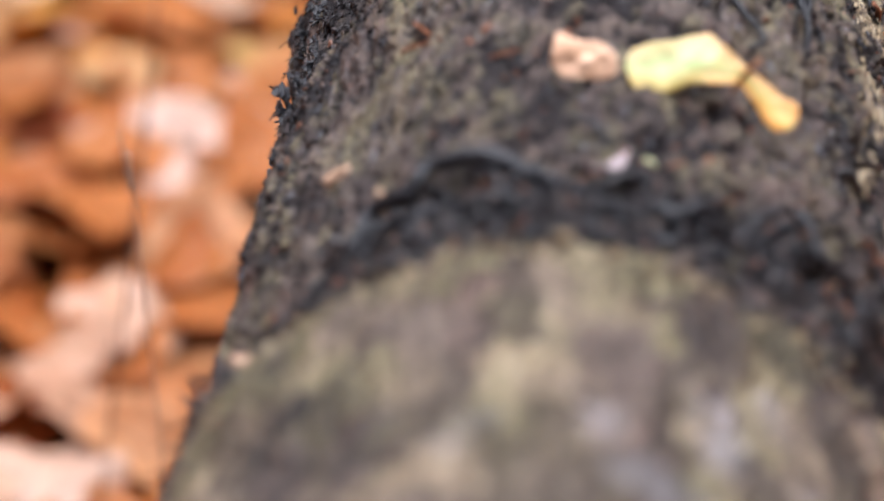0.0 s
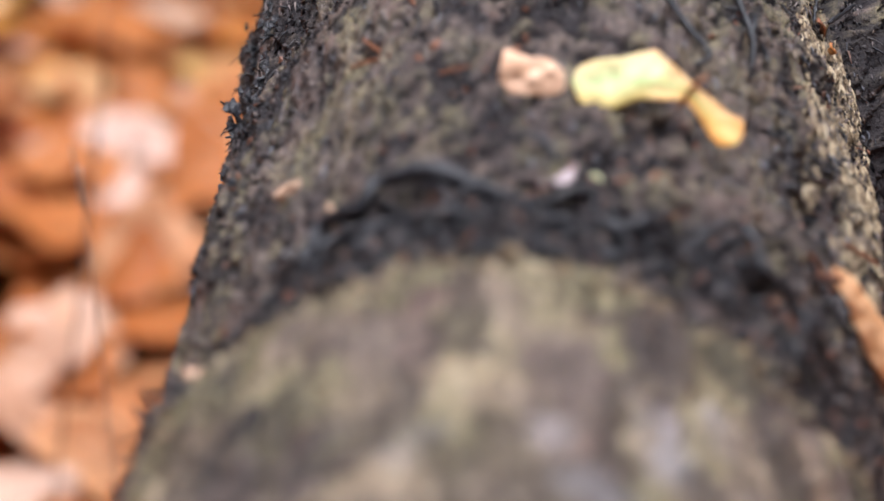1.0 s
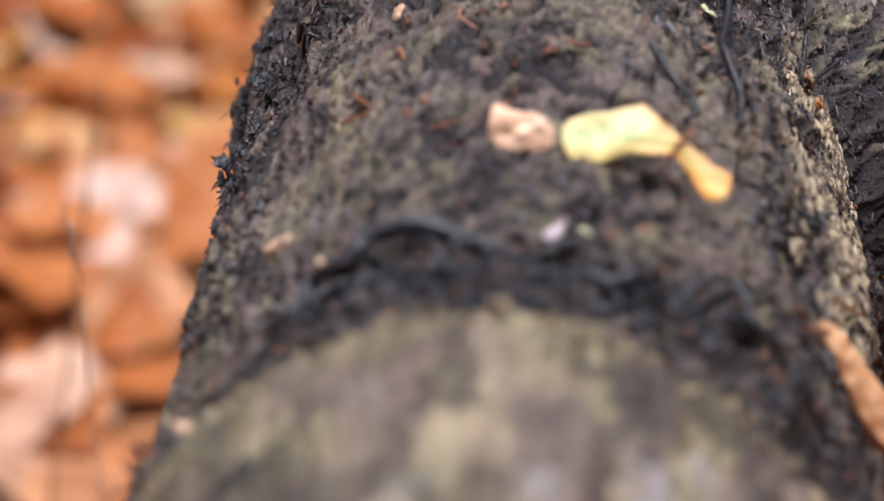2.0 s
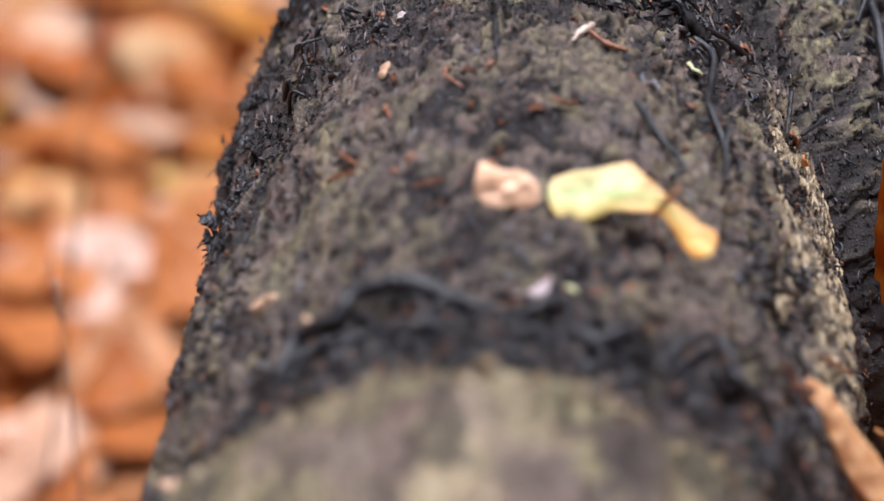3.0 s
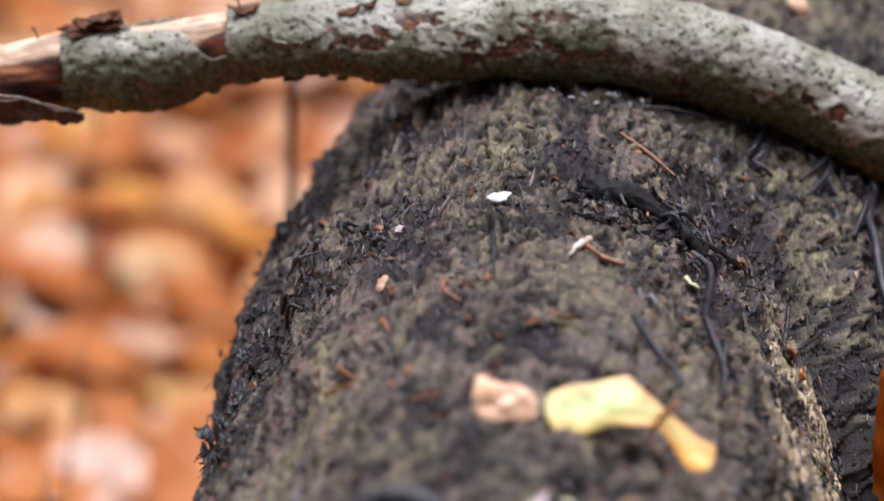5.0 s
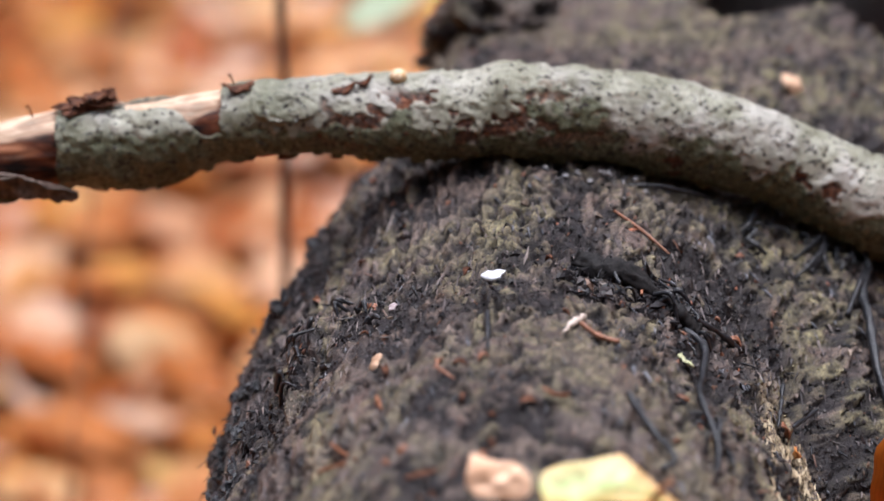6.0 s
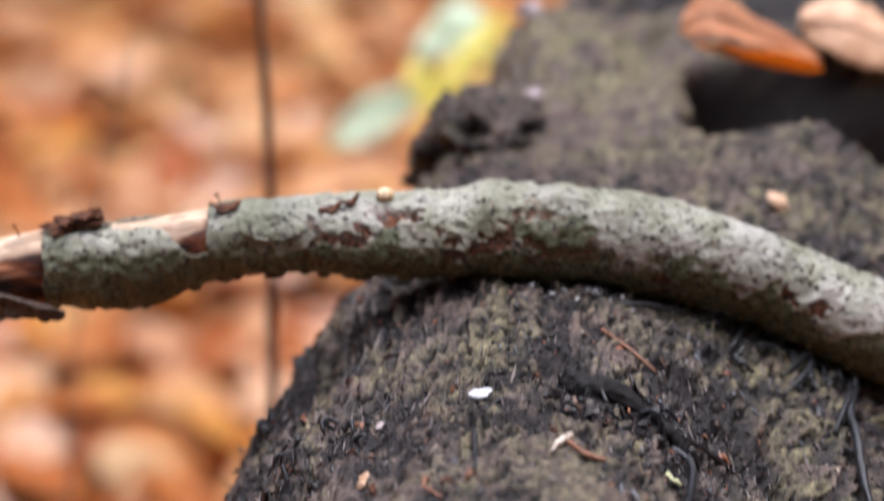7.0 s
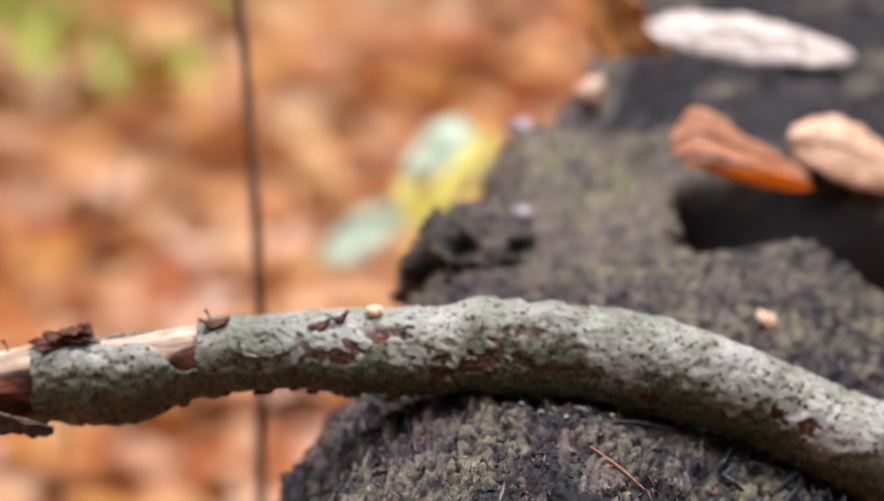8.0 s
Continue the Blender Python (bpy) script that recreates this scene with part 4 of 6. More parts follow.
BLACK = "black fungal strands on the log"
cord("black_strand", "thick shiny black fungal strand arching over the log", "strand",
     [(-0.0477, -0.0751), (-0.0416, -0.0626), (-0.0309, -0.0638), (-0.0227, -0.0605), (-0.0112, -0.0634), (0.0002, -0.0684), (0.0083, -0.0756), (0.0179, -0.0820)],
     [0.0016, 0.0027, 0.0031, 0.0029, 0.0036, 0.0034, 0.0028, 0.0018], M_CORD, 0.0024, 0.0030, BLACK, 0.0009, 1)
for i, (pts, rad, lift, arch) in enumerate([
    ([(-0.0445, -0.080), (-0.0395, -0.0724), (-0.0291, -0.0684)], [0.0008, 0.0015, 0.0012], 0.001, 0.004),
    ([(-0.0490, -0.081), (-0.0440, -0.070), (-0.0390, -0.066)], [0.0007, 0.0012, 0.0010], 0.001, 0.003),
    ([(-0.0324, -0.088), (-0.0223, -0.0824), (-0.0110, -0.0832)], [0.0010, 0.0016, 0.0010], 0.002, 0.003),
    ([(-0.0136, -0.0688), (-0.0062, -0.0760), (-0.0035, -0.0860)], [0.0012, 0.0012, 0.0007], 0.003, 0.003),
    ([(-0.0038, -0.0816), (0.0010, -0.0746), (0.0051, -0.0722)], [0.0008, 0.0012, 0.0010], 0.003, 0.003),
    ([(0.0212, -0.0779), (0.0294, -0.0742), (0.0345, -0.0662)], [0.0014, 0.0018, 0.0022], 0.002, 0.003),
    ([(0.0356, -0.0832), (0.0423, -0.086), (0.0499, -0.083), (0.0596, -0.083)], [0.0012, 0.0020, 0.0016, 0.0010], 0.002, 0.003),
    ([(0.0598, -0.083), (0.0688, -0.0697), (0.0777, -0.0610), (0.0815, -0.0672), (0.0834, -0.0767), (0.0934, -0.0780), (0.0985, -0.088)],
     [0.0012, 0.0019, 0.0018, 0.0016, 0.0018, 0.0017, 0.0012], 0.002, 0.003),
    ([(0.0627, -0.0860), (0.0721, -0.0711), (0.0793, -0.0637)], [0.0008, 0.0013, 0.0012], 0.002, 0.002),
    ([(0.0783, -0.0529), (0.0904, -0.0505), (0.1045, -0.0483)], [0.0007, 0.0008, 0.0006], 0.002, 0.003),
    ([(0.0979, -0.0890), (0.1038, -0.0900), (0.1119, -0.0900)], [0.0009, 0.0014, 0.0010], 0.002, 0.002),
    ([(0.0102, -0.0381), (0.0202, -0.0407), (0.0258, -0.0502)], [0.0007, 0.0011, 0.0007], 0.002, 0.002),
    ([(0.0861, 0.1564), (0.0915, 0.1473), (0.0877, 0.1191), (0.0868, 0.0909), (0.0897, 0.0639), (0.0884, 0.0447)], [0.0012, 0.0016, 0.0015, 0.0013, 0.0012, 0.0007], 0.0015, 0.003),
    ([(0.0894, 0.1617), (0.0998, 0.1666), (0.1090, 0.1684)], [0.0013, 0.0011, 0.0007], 0.002, 0.003),
    ([(0.0624, 0.0699), (0.0679, 0.0526), (0.0755, 0.0427), (0.0715, 0.0354)], [0.0013, 0.0013, 0.0011, 0.0012], 0.001, 0.001),
    ([(0.0925, 0.0886), (0.0919, 0.0728), (0.0888, 0.0440)], [0.0009, 0.0011, 0.0005], 0.001, 0.006),
    ([(0.1018, 0.0146), (0.1090, 0.0250), (0.1138, 0.0354)], [0.0010, 0.0014, 0.0017], 0.001, 0.003),
    ([(0.0980, 0.0009), (0.1077, 0.0081), (0.1173, 0.0214)], [0.0011, 0.0012, 0.0008], 0.001, 0.001),
    ([(0.0174, 0.1242), (0.0173, 0.0924)], [0.0013, 0.0007], 0.001, 0.001),
    ([(-0.0175, 0.0597), (-0.0159, 0.0523), (-0.0172, 0.0400)], [0.0008, 0.0008, 0.0005], 0.001, 0.001),
    ([(-0.0102, 0.0641), (-0.0098, 0.0488)], [0.0010, 0.0006], 0.001, 0.001),
    ([(0.1210, 0.1642), (0.1167, 0.1369)], [0.0009, 0.0006], 0.002, 0.002),
    ([(0.1341, 0.1706), (0.1226, 0.1468)], [0.0010, 0.0006], 0.003, 0.003),
    ([(0.1626, 0.2600, 0.1935), (0.1561, 0.2336, 0.1937), (0.1574, 0.2111, 0.1903), (0.1595, 0.1906, 0.1841), (0.1618, 0.1766, 0.1751)], [0.0012, 0.0018, 0.0020, 0.0019, 0.0014], 0.0015, 0.003),
    ([(0.1131, 0.2453, 0.2125), (0.1192, 0.2637, 0.2122), (0.1244, 0.2810, 0.2119)], [0.0009, 0.0013, 0.0010], 0.0010, 0.003),
    ([(0.1241, 0.2566, 0.2100), (0.1288, 0.2767, 0.2100)], [0.0009, 0.0007], 0.0010, 0.002),
    ([(0.1321, 0.2400, 0.2057), (0.1416, 0.2610, 0.2042), (0.1482, 0.2795, 0.2032), (0.1522, 0.2718, 0.2005), (0.1569, 0.2580, 0.1963)], [0.0008, 0.0012, 0.0013, 0.0012, 0.0009], 0.0010, 0.004),
    ([(0.1327, 0.2278, 0.2031), (0.1409, 0.2484, 0.2032), (0.1468, 0.2749, 0.2033)], [0.0008, 0.0011, 0.0009], 0.0010, 0.003),
    ([(0.1387, 0.2359, 0.2030), (0.1434, 0.2527, 0.2025), (0.1476, 0.2627, 0.2016)], [0.0007, 0.0009, 0.0007], 0.0010, 0.002),
    ([(0.1461, 0.2807, 0.2044), (0.1560, 0.2704, 0.1983), (0.1623, 0.2578, 0.1934)], [0.0009, 0.0012, 0.0012], 0.0020, 0.004),
    ([(0.1505, 0.2163, 0.1947), (0.1561, 0.2393, 0.1946), (0.1611, 0.2564, 0.1940)], [0.0009, 0.0013, 0.0010], 0.0010, 0.003),
    ([(0.0712, 0.2490, 0.2306), (0.0840, 0.2527, 0.2268), (0.1005, 0.2627, 0.2204)], [0.0008, 0.0010, 0.0007], 0.0010, 0.002),
    ([(0.1035, 0.2601, 0.2188), (0.1126, 0.2668, 0.2149), (0.1222, 0.2806, 0.2126)], [0.0007, 0.0009, 0.0007], 0.0010, 0.002),
]):
    cord("black_strand", "thin black fungal strand clinging to the rotten log", "strand", pts, rad, M_CORD, lift, arch, BLACK, 0.00045, 10 + i, 11)

NEEDLES = "rust-brown needles on the log"
for i, pts in enumerate([
    [(-0.0325, 0.063), (-0.0242, 0.0348)], [(-0.036, 0.048), (-0.025, 0.036)], [(-0.019, 0.0830), (-0.0172, 0.0690)], [(-0.0090, 0.0120), (0.0010, 0.0105)],
    [(0.0650, 0.2200), (0.0735, 0.2085), (0.0837, 0.2000)], [(0.0540, 0.1150), (0.0610, 0.1110)], [(-0.0360, -0.0560), (-0.0290, -0.0570)],
    [(0.0120, -0.0690), (0.0230, -0.0640)], [(0.0770, -0.0721), (0.0831, -0.0566)], [(0.0840, -0.0566), (0.0852, -0.0700)],
    [(0.0850, -0.0800), (0.0930, -0.0850)], [(0.1167, 0.0053), (0.1303, 0.0250)], [(0.0420, -0.0530), (0.0480, -0.0500)], [(0.0000, 0.0850), (0.0060, 0.0790)],
    [(0.0850, 0.1540), (0.0900, 0.1520)], [(0.0710, 0.1610), (0.0720, 0.1780)], [(0.1010, -0.0420), (0.1090, -0.0350)],
]):
    cord("rust_needle", "rust-brown dry needle lying on the log", "needle", pts, [0.0006, 0.0008, 0.0005], M_RUST, 0.0016, 0.0012, NEEDLES, 0.0, 60 + i, 6)


def chip(name, label, category, x, y, size, mat, seed, spin=0.0, lift=0.001, group=""):
    at, n = seat(x, y)
    ob = part(name, chip_mesh(name, size, seed), mat)
    ob.matrix_world = Matrix.Translation(at + n * lift) @ turned(n, spin)
    return tagged(ob, label, category, group)


def scrap(name, label, category, x, y, lx, ly, mat, seed, spin=0.0, tip=0.0, lift=0.0015, group="", bend=0.3):
    """A torn flake lying on the log, tipped up by some degrees."""
    at, n = seat(x, y)
    ob = part(name, shard_mesh(name, lx, ly, seed, bend), mat)
    ob.matrix_world = Matrix.Translation(at + n * lift) @ turned(n, 0) @ pose(0, 0, 0, tip, 0, math.degrees(spin))
    return tagged(ob, label, category, group)


scrap("white_flake", "small white lichen flake on the dark log", "flake", 0.0200, 0.1554, 0.0098, 0.0052, M_WHITE, 5, -0.2, -28, 0.0030, bend=0.06)
scrap("white_flake", "tiny pale flake among black strands", "flake", -0.0146, 0.1726, 0.0055, 0.0050, M_PALE_SCRAP, 2, 0.2, 16, 0.002, bend=0.08)
scrap("bark_flake", "small tan bark flake on the log", "flake", -0.0188, 0.1216, 0.0080, 0.0080, M_TAN, 3, 0.3, 12, 0.002, bend=0.1)
scrap("leaf_scrap", "pale yellow-green leaf scrap beside a black strand", "leaf scrap", 0.0835, 0.1228, 0.0085, 0.0100, M_YELLOWGREEN, 4, 0.5, 10, 0.002, bend=0.08)
chip("bark_chip", "small pink-tan chip beside black strands", "chip", 0.0897, -0.0774, (0.0055, 0.0060, 0.0050), M_TAN, 5, 0.8, 0.003)
chip("bark_chip", "tiny pale chip beside black strands", "chip", 0.0935, -0.0760, (0.0025, 0.0035, 0.0025), M_TAN, 6, 0.8, 0.003)
scrap("leaf_scrap", "pale lilac-grey leaf scrap on the log", "leaf scrap", 0.0264, -0.0590, 0.0200, 0.0090, M_PALE_SCRAP, 7, 0.15, 4, 0.0030)
scrap("leaf_scrap", "tiny pale green scrap on the log", "leaf scrap", 0.0372, -0.0563, 0.0030, 0.0060, M_YELLOWGREEN, 8, 0.2, 30, 0.002)
scrap("leaf_scrap", "pink-tan leaf scrap beside the black strand", "leaf scrap", -0.0375, -0.0540, 0.0110, 0.0060, M_TAN, 17, 0.3, 25, 0.002)
chip("bark_chip", "pale tan wood chip in the bark", "chip", -0.0529, -0.0120, (0.0060, 0.0130, 0.0040), M_TAN, 9, 0.5, 0.0012)
chip("bark_chip", "pale tan chip on the log's flank", "chip", -0.0780, -0.1000, (0.0080, 0.0080, 0.0060), M_TAN, 10, 0.5, 0.0012)
chip("bark_chip", "small orange chip on the log", "chip", 0.0885, 0.0830, (0.0030, 0.0040, 0.0028), M_RUST, 11, 0.1, 0.003)
chip("bark_chip", "pale chip on the mossy side of the log", "chip", 0.1409, 0.3593, (0.0110, 0.0100, 0.0050), M_TAN, 12, 0.1, 0.002)
chip("bark_chip", "pale pink chip at the log's far shoulder", "chip", 0.0474, 0.4950, (0.0100, 0.0120, 0.0080), M_TAN, 13, 0.1, 0.003)
for i in range(48):
    r2 = random.Random(400 + i)
    scrap("bark_flake", "rust-brown flake of bark on the log", "flake", r2.uniform(-0.05, 0.11), r2.uniform(-0.08, 0.24),
          r2.uniform(0.0012, 0.0030), r2.uniform(0.0030, 0.0080), M_RUST if i % 2 else M_REDBARK, 30 + i, r2.uniform(0, 6), r2.uniform(-40, 40), 0.0012, "rust flakes of bark", bend=0.9)

for i, pts in enumerate([[(-0.0440, -0.1270), (-0.0350, -0.1300), (-0.0220, -0.1290)], [(0.0195, -0.1290), (0.0240, -0.1330), (0.0300, -0.1290)], [(-0.0620, -0.1260), (-0.0560, -0.1290), (-0.0500, -0.1260)],
                         [(0.0480, -0.1240), (0.0530, -0.1290), (0.0600, -0.1250)], [(-0.0120, -0.1260), (-0.0060, -0.1300), (0.0010, -0.1280)], [(0.0680, -0.1230), (0.0740, -0.1270), (0.0790, -0.1230)]]):
    cord("black_strand", "short black strand on the mossy rim of the log", "strand", pts, [0.0008, 0.0014, 0.0009], M_CORD, 0.0012, 0.0030, BLACK, 0.0004, 160 + i, 8)
# wet glints below the branch, made as pale glossy flakes
for i in range(11):
    r8 = random.Random(700 + i)
    chip("wet_flake", "small pale glossy flake standing for a wet glint under the branch", "flake", 0.036 + 0.0042 * i + r8.uniform(-0.001, 0.001), 0.2545 + r8.uniform(-0.002, 0.002), (r8.uniform(0.002, 0.005), r8.uniform(0.0015, 0.003), r8.uniform(0.001, 0.0025)), M_WET_GLINT, 180 + i, r8.uniform(-0.5, 0.5), 0.001, "pale wet flakes")

# crumbling black twig and short black curls in the rotten patches
cord("black_twig", "thick crumbling black twig lying on the log", "twig", [(0.0500, 0.1770), (0.0560, 0.1720), (0.0650, 0.1690), (0.0790, 0.1660)], [0.0040, 0.0048, 0.0044, 0.0024], M_TWIG, 0.0016, 0.001, "", 0.0024, 91, 26)
cord("black_twig", "crumbling black twig lying on the log", "twig", [(0.0740, 0.1690), (0.0840, 0.1620), (0.0910, 0.1600)], [0.0028, 0.0032, 0.0019], M_TWIG, 0.001, 0.001, "", 0.0018, 92, 22)
CURLS = random.Random(515)
for spots, count, ln in (((-0.045, 0.095, -0.104, -0.066), 80, 0.011), ((-0.055, -0.005, 0.150, 0.190), 20, 0.006), ((0.050, 0.105, 0.155, 0.180), 14, 0.010),
                         ((0.092, 0.115, -0.02, 0.04), 14, 0.008), ((0.110, 0.155, 0.240, 0.262), 14, 0.009), ((0.08, 0.10, 0.05, 0.15), 8, 0.010)):
    for i in range(count):
        x, y = CURLS.uniform(spots[0], spots[1]), CURLS.uniform(spots[2], spots[3])
        a, h = CURLS.uniform(0, 6.28), ln * CURLS.uniform(0.5, 1.2) / 2
        turn = CURLS.uniform(-0.8, 0.8)
        r = CURLS.uniform(0.0005, 0.0013)
        cord("black_strand", "short twisted black strand in crumbling wood", "strand",
             [(x - h * math.cos(a), y - h * math.sin(a)), (x + turn * h * math.sin(a), y - turn * h * math.cos(a)), (x + h * math.cos(a), y + h * math.sin(a))],
             [r * 0.7, r, r * 0.5], M_CORD, CURLS.uniform(0.0005, 0.0025), CURLS.uniform(0.0005, 0.004), BLACK, 0.0003, 1000 + i, 7)

# dark tufts that stand out at the log's edge
EDGE = [(-0.058, 0.257, 0.178), (-0.046, 0.300, 0.186), (-0.064, 0.196, 0.172), (-0.083, 0.112, 0.166)]
BIG_TUFTS = len(EDGE)
for k in range(11):
    r7 = random.Random(860 + k)
    y, t = 0.125 + 0.019 * k + r7.uniform(-0.007, 0.007), -r7.uniform(1.22, 1.42)
    r = float(log_radius(np.array(y), np.array(t)))
    EDGE.append((float(axis_x(y)) + r * math.sin(t), y, LOG_Z + r * math.cos(t)))
for k in range(10):
    r7 = random.Random(840 + k)
    y, t = 0.045 + 0.021 * k + r7.uniform(-0.005, 0.005), -r7.uniform(0.92, 1.16)
    r = float(log_radius(np.array(y), np.array(t)))
    EDGE.append((float(axis_x(y)) + r * math.sin(t), y, LOG_Z + r * math.cos(t)))
for k, (x, y, z) in enumerate(EDGE):
    at, n = seat(x, y, z)
    tuft = empty("bark_tuft", "tuft of black crumbling bark fibres at the log's edge", "bark tuft", "black bark tufts", at=at)
    r3 = random.Random(80 + k)
    big = r3.choice((0.8, 1.0)) if k < BIG_TUFTS else r3.choice((0.45, 0.6, 0.7, 0.9))
    for j in range(6):
        q = big * r3.uniform(0.0024, 0.0056)
        ob = part("lump", chip_mesh("lump", (q * 0.8, q * 1.9, q * 0.6), 70 + 7 * k + j, 1.0), M_CORD, tuft, smooth=False)
        ob.location = Vector((r3.gauss(0, 0.002), r3.gauss(0, 0.007), r3.gauss(0, 0.0025))) + n * 0.001
    for j in range(5):
        d = (n + Vector((r3.gauss(0, 0.7), r3.gauss(0, 0.9), r3.gauss(0, 0.5)))).normalized()
        e = d * big * r3.uniform(0.0030, 0.0080)
        f0 = Vector((0, r3.gauss(0, 0.006), 0))
        part("fibre", tube_mesh("fibre", [tuple(f0), tuple(f0 + e * 0.6), tuple(f0 + e + Vector((r3.uniform(-0.002, 0.002), r3.uniform(-0.003, 0.003), r3.uniform(-0.003, 0.002))))], [0.0007, 0.0005, 0.0002], 5, 0.0003, j), M_CORD, tuft)

# ---------------------------------------------------------------- leaves on the log
def ribbon(name, centre, widths, across, lower=None, cup=0.0, nv=9, n=36, thick=0.0003, ripple=0.0, seed=0, grain=0.007, tear=0.10):
    """A leaf blade swept along a curve: widths and across directions are given at its points."""
    path = smooth_path(centre, n)
    u = np.linspace(0, 1, n)
    k = np.linspace(0, 1, len(centre))
    w = np.interp(u, k, widths)
    w = np.convolve(np.pad(w, 2, mode="edge"), np.ones(5) / 5, "valid")
    a = np.stack([np.interp(u, np.linspace(0, 1, len(across)), [q[j] for q in across]) for j in range(3)], -1)
    a /= np.linalg.norm(a, axis=1)[:, None]
    tan = np.gradient(path, axis=0)
    tan /= np.linalg.norm(tan, axis=1)[:, None]
    nor = np.cross(tan, a)
    nor /= np.linalg.norm(nor, axis=1)[:, None]
    v = np.linspace(-1, 1, nv)
    ends = np.clip(np.minimum(u, 1 - u) / 0.10, 0.05, 1) ** 0.5
    w2 = w if lower is None else np.interp(u, k, lower)
    w2 = np.convolve(np.pad(w2, 2, mode="edge"), np.ones(5) / 5, "valid")
    torn = 1 + tear * vnoise(path, 0.0045, seed + 7)
    out = np.where(v[None, :] > 0, (w * ends * torn)[:, None], (w2 * ends * torn[::-1])[:, None]) * v[None, :]
    co = path[:, None, :] + a[:, None, :] * out[:, :, None]
    co = co + nor[:, None, :] * (cup * (v ** 2)[None, :, None] * w[:, None, None])
    p = co.reshape(-1, 3)
    p = p + np.repeat(nor, nv, axis=0) * (ripple * (vnoise(p, grain, seed) + 0.4 * vnoise(p, grain * 0.45, seed + 3)))[:, None]
    q = p + np.repeat(nor, nv, axis=0) * thick
    base = p.mean(axis=0)
    m = n * nv
    i = np.arange(m).reshape(n, nv)
    f = []
    for r in range(n - 1):
        for c in range(nv - 1):
            f.append((i[r, c], i[r + 1, c], i[r + 1, c + 1], i[r, c + 1]))
            f.append((m + i[r, c], m + i[r, c + 1], m + i[r + 1, c + 1], m + i[r + 1, c]))
    rim = list(i[:, 0]) + list(i[-1, 1:]) + list(i[-2::-1, -1]) + list(i[0, -2:0:-1])
    f += [(x, m + x, m + y, y) for x, y in zip(rim, rim[1:] + rim[:1])]
    me = raw_mesh(name, (np.vstack([p, q]) - base).tolist(), [tuple(int(x) for x in t) for t in f])
    uv = np.stack([np.repeat(u, nv), np.tile(v, n), np.zeros(m)], -1)
    at = me.attributes.new("blade_uv", "FLOAT_VECTOR", "POINT")
    at.data.foreach_set("vector", np.vstack([uv, uv]).astype(np.float32).ravel())
    return me, base


def yellow_material():
    """Yellow autumn blade with a green flush at its broad end and orange margins."""
    m, nt, b = material("yellow_leaf", 0.38, 0.5)
    sep = node(nt, "ShaderNodeSeparateXYZ", [(0, attr_vec(nt))])
    n = noise_tex(nt, 160, 4, 0.6)
    u = node(nt, "ShaderNodeMath", [(0, sep.outputs[0]), (1, node(nt, "ShaderNodeMapRange", [("Value", n), (1, 0.3), (2, 0.7), (3, -0.12), (4, 0.12)]).outputs[0])]).outputs[0]
    c = ramp(nt, u, [(0.08, (0.84, 0.78, 0.42)), (0.28, (0.76, 0.80, 0.42)), (0.46, (0.88, 0.80, 0.48)), (0.64, (0.92, 0.68, 0.30)), (0.95, (0.94, 0.62, 0.21))])
    g = node(nt, "ShaderNodeMapRange", [("Value", sep.outputs[1]), (1, -1.0), (2, 1.0), (3, 0.0), (4, 1.0)]).outputs[0]
    edge = ramp(nt, g, [(0.0, (1.0, 0.66, 0.26)), (0.22, (1.02, 0.84, 0.55)), (0.42, (0.76, 1.0, 0.74)), (0.58, (0.90, 1.02, 0.90)), (0.82, (1.05, 0.94, 0.86)), (1.0, (1.04, 0.74, 0.54))])
    c = mix(nt, 0.8, c, edge, "MULTIPLY")
    c = mix(nt, 0.5, c, ramp(nt, n, [(0.3, (0.7, 0.66, 0.6)), (0.6, (1.05, 1.05, 1.05))]), "MULTIPLY")
    nt.links.new(c, b.inputs["Base Color"])
    bump(nt, b, n, 0.25, 0.0008)
    tr = node(nt, "ShaderNodeBsdfTranslucent", [("Color", c)])
    ms = node(nt, "ShaderNodeMixShader", [(0, 0.3), (1, b.outputs[0]), (2, tr.outputs[0])])
    nt.links.new(ms.outputs[0], nt.nodes["Material Output"].inputs["Surface"])
    return m


M_YELLOW = yellow_material()
M_ROSE = plain_material("rose_tan_leaf", (0.48, 0.26, 0.14), (0.66, 0.40, 0.24), 120, 0.5, depth=0.001)
M_PINK = plain_material("pink_tan_leaf", (0.66, 0.37, 0.21), (0.86, 0.57, 0.38), 160, 0.5, depth=0.0012)
M_ORANGE = plain_material("orange_leaf", (0.42, 0.13, 0.025), (0.72, 0.33, 0.10), 120, 0.42, depth=0.001)
M_PALE = plain_material("pale_leaf", (0.38, 0.30, 0.24), (0.62, 0.52, 0.44), 110, 0.42, depth=0.001)


M_REDLEAF = leaf_material("red_tan_leaf", [(0.0, (0.72, 0.36, 0.20)), (1.0, (0.72, 0.36, 0.20))], through=0.4)
M_BACKLIT = leaf_material("backlit_orange_leaf", [(0.0, (0.98, 0.52, 0.08)), (1.0, (0.98, 0.52, 0.08))], through=0.5)


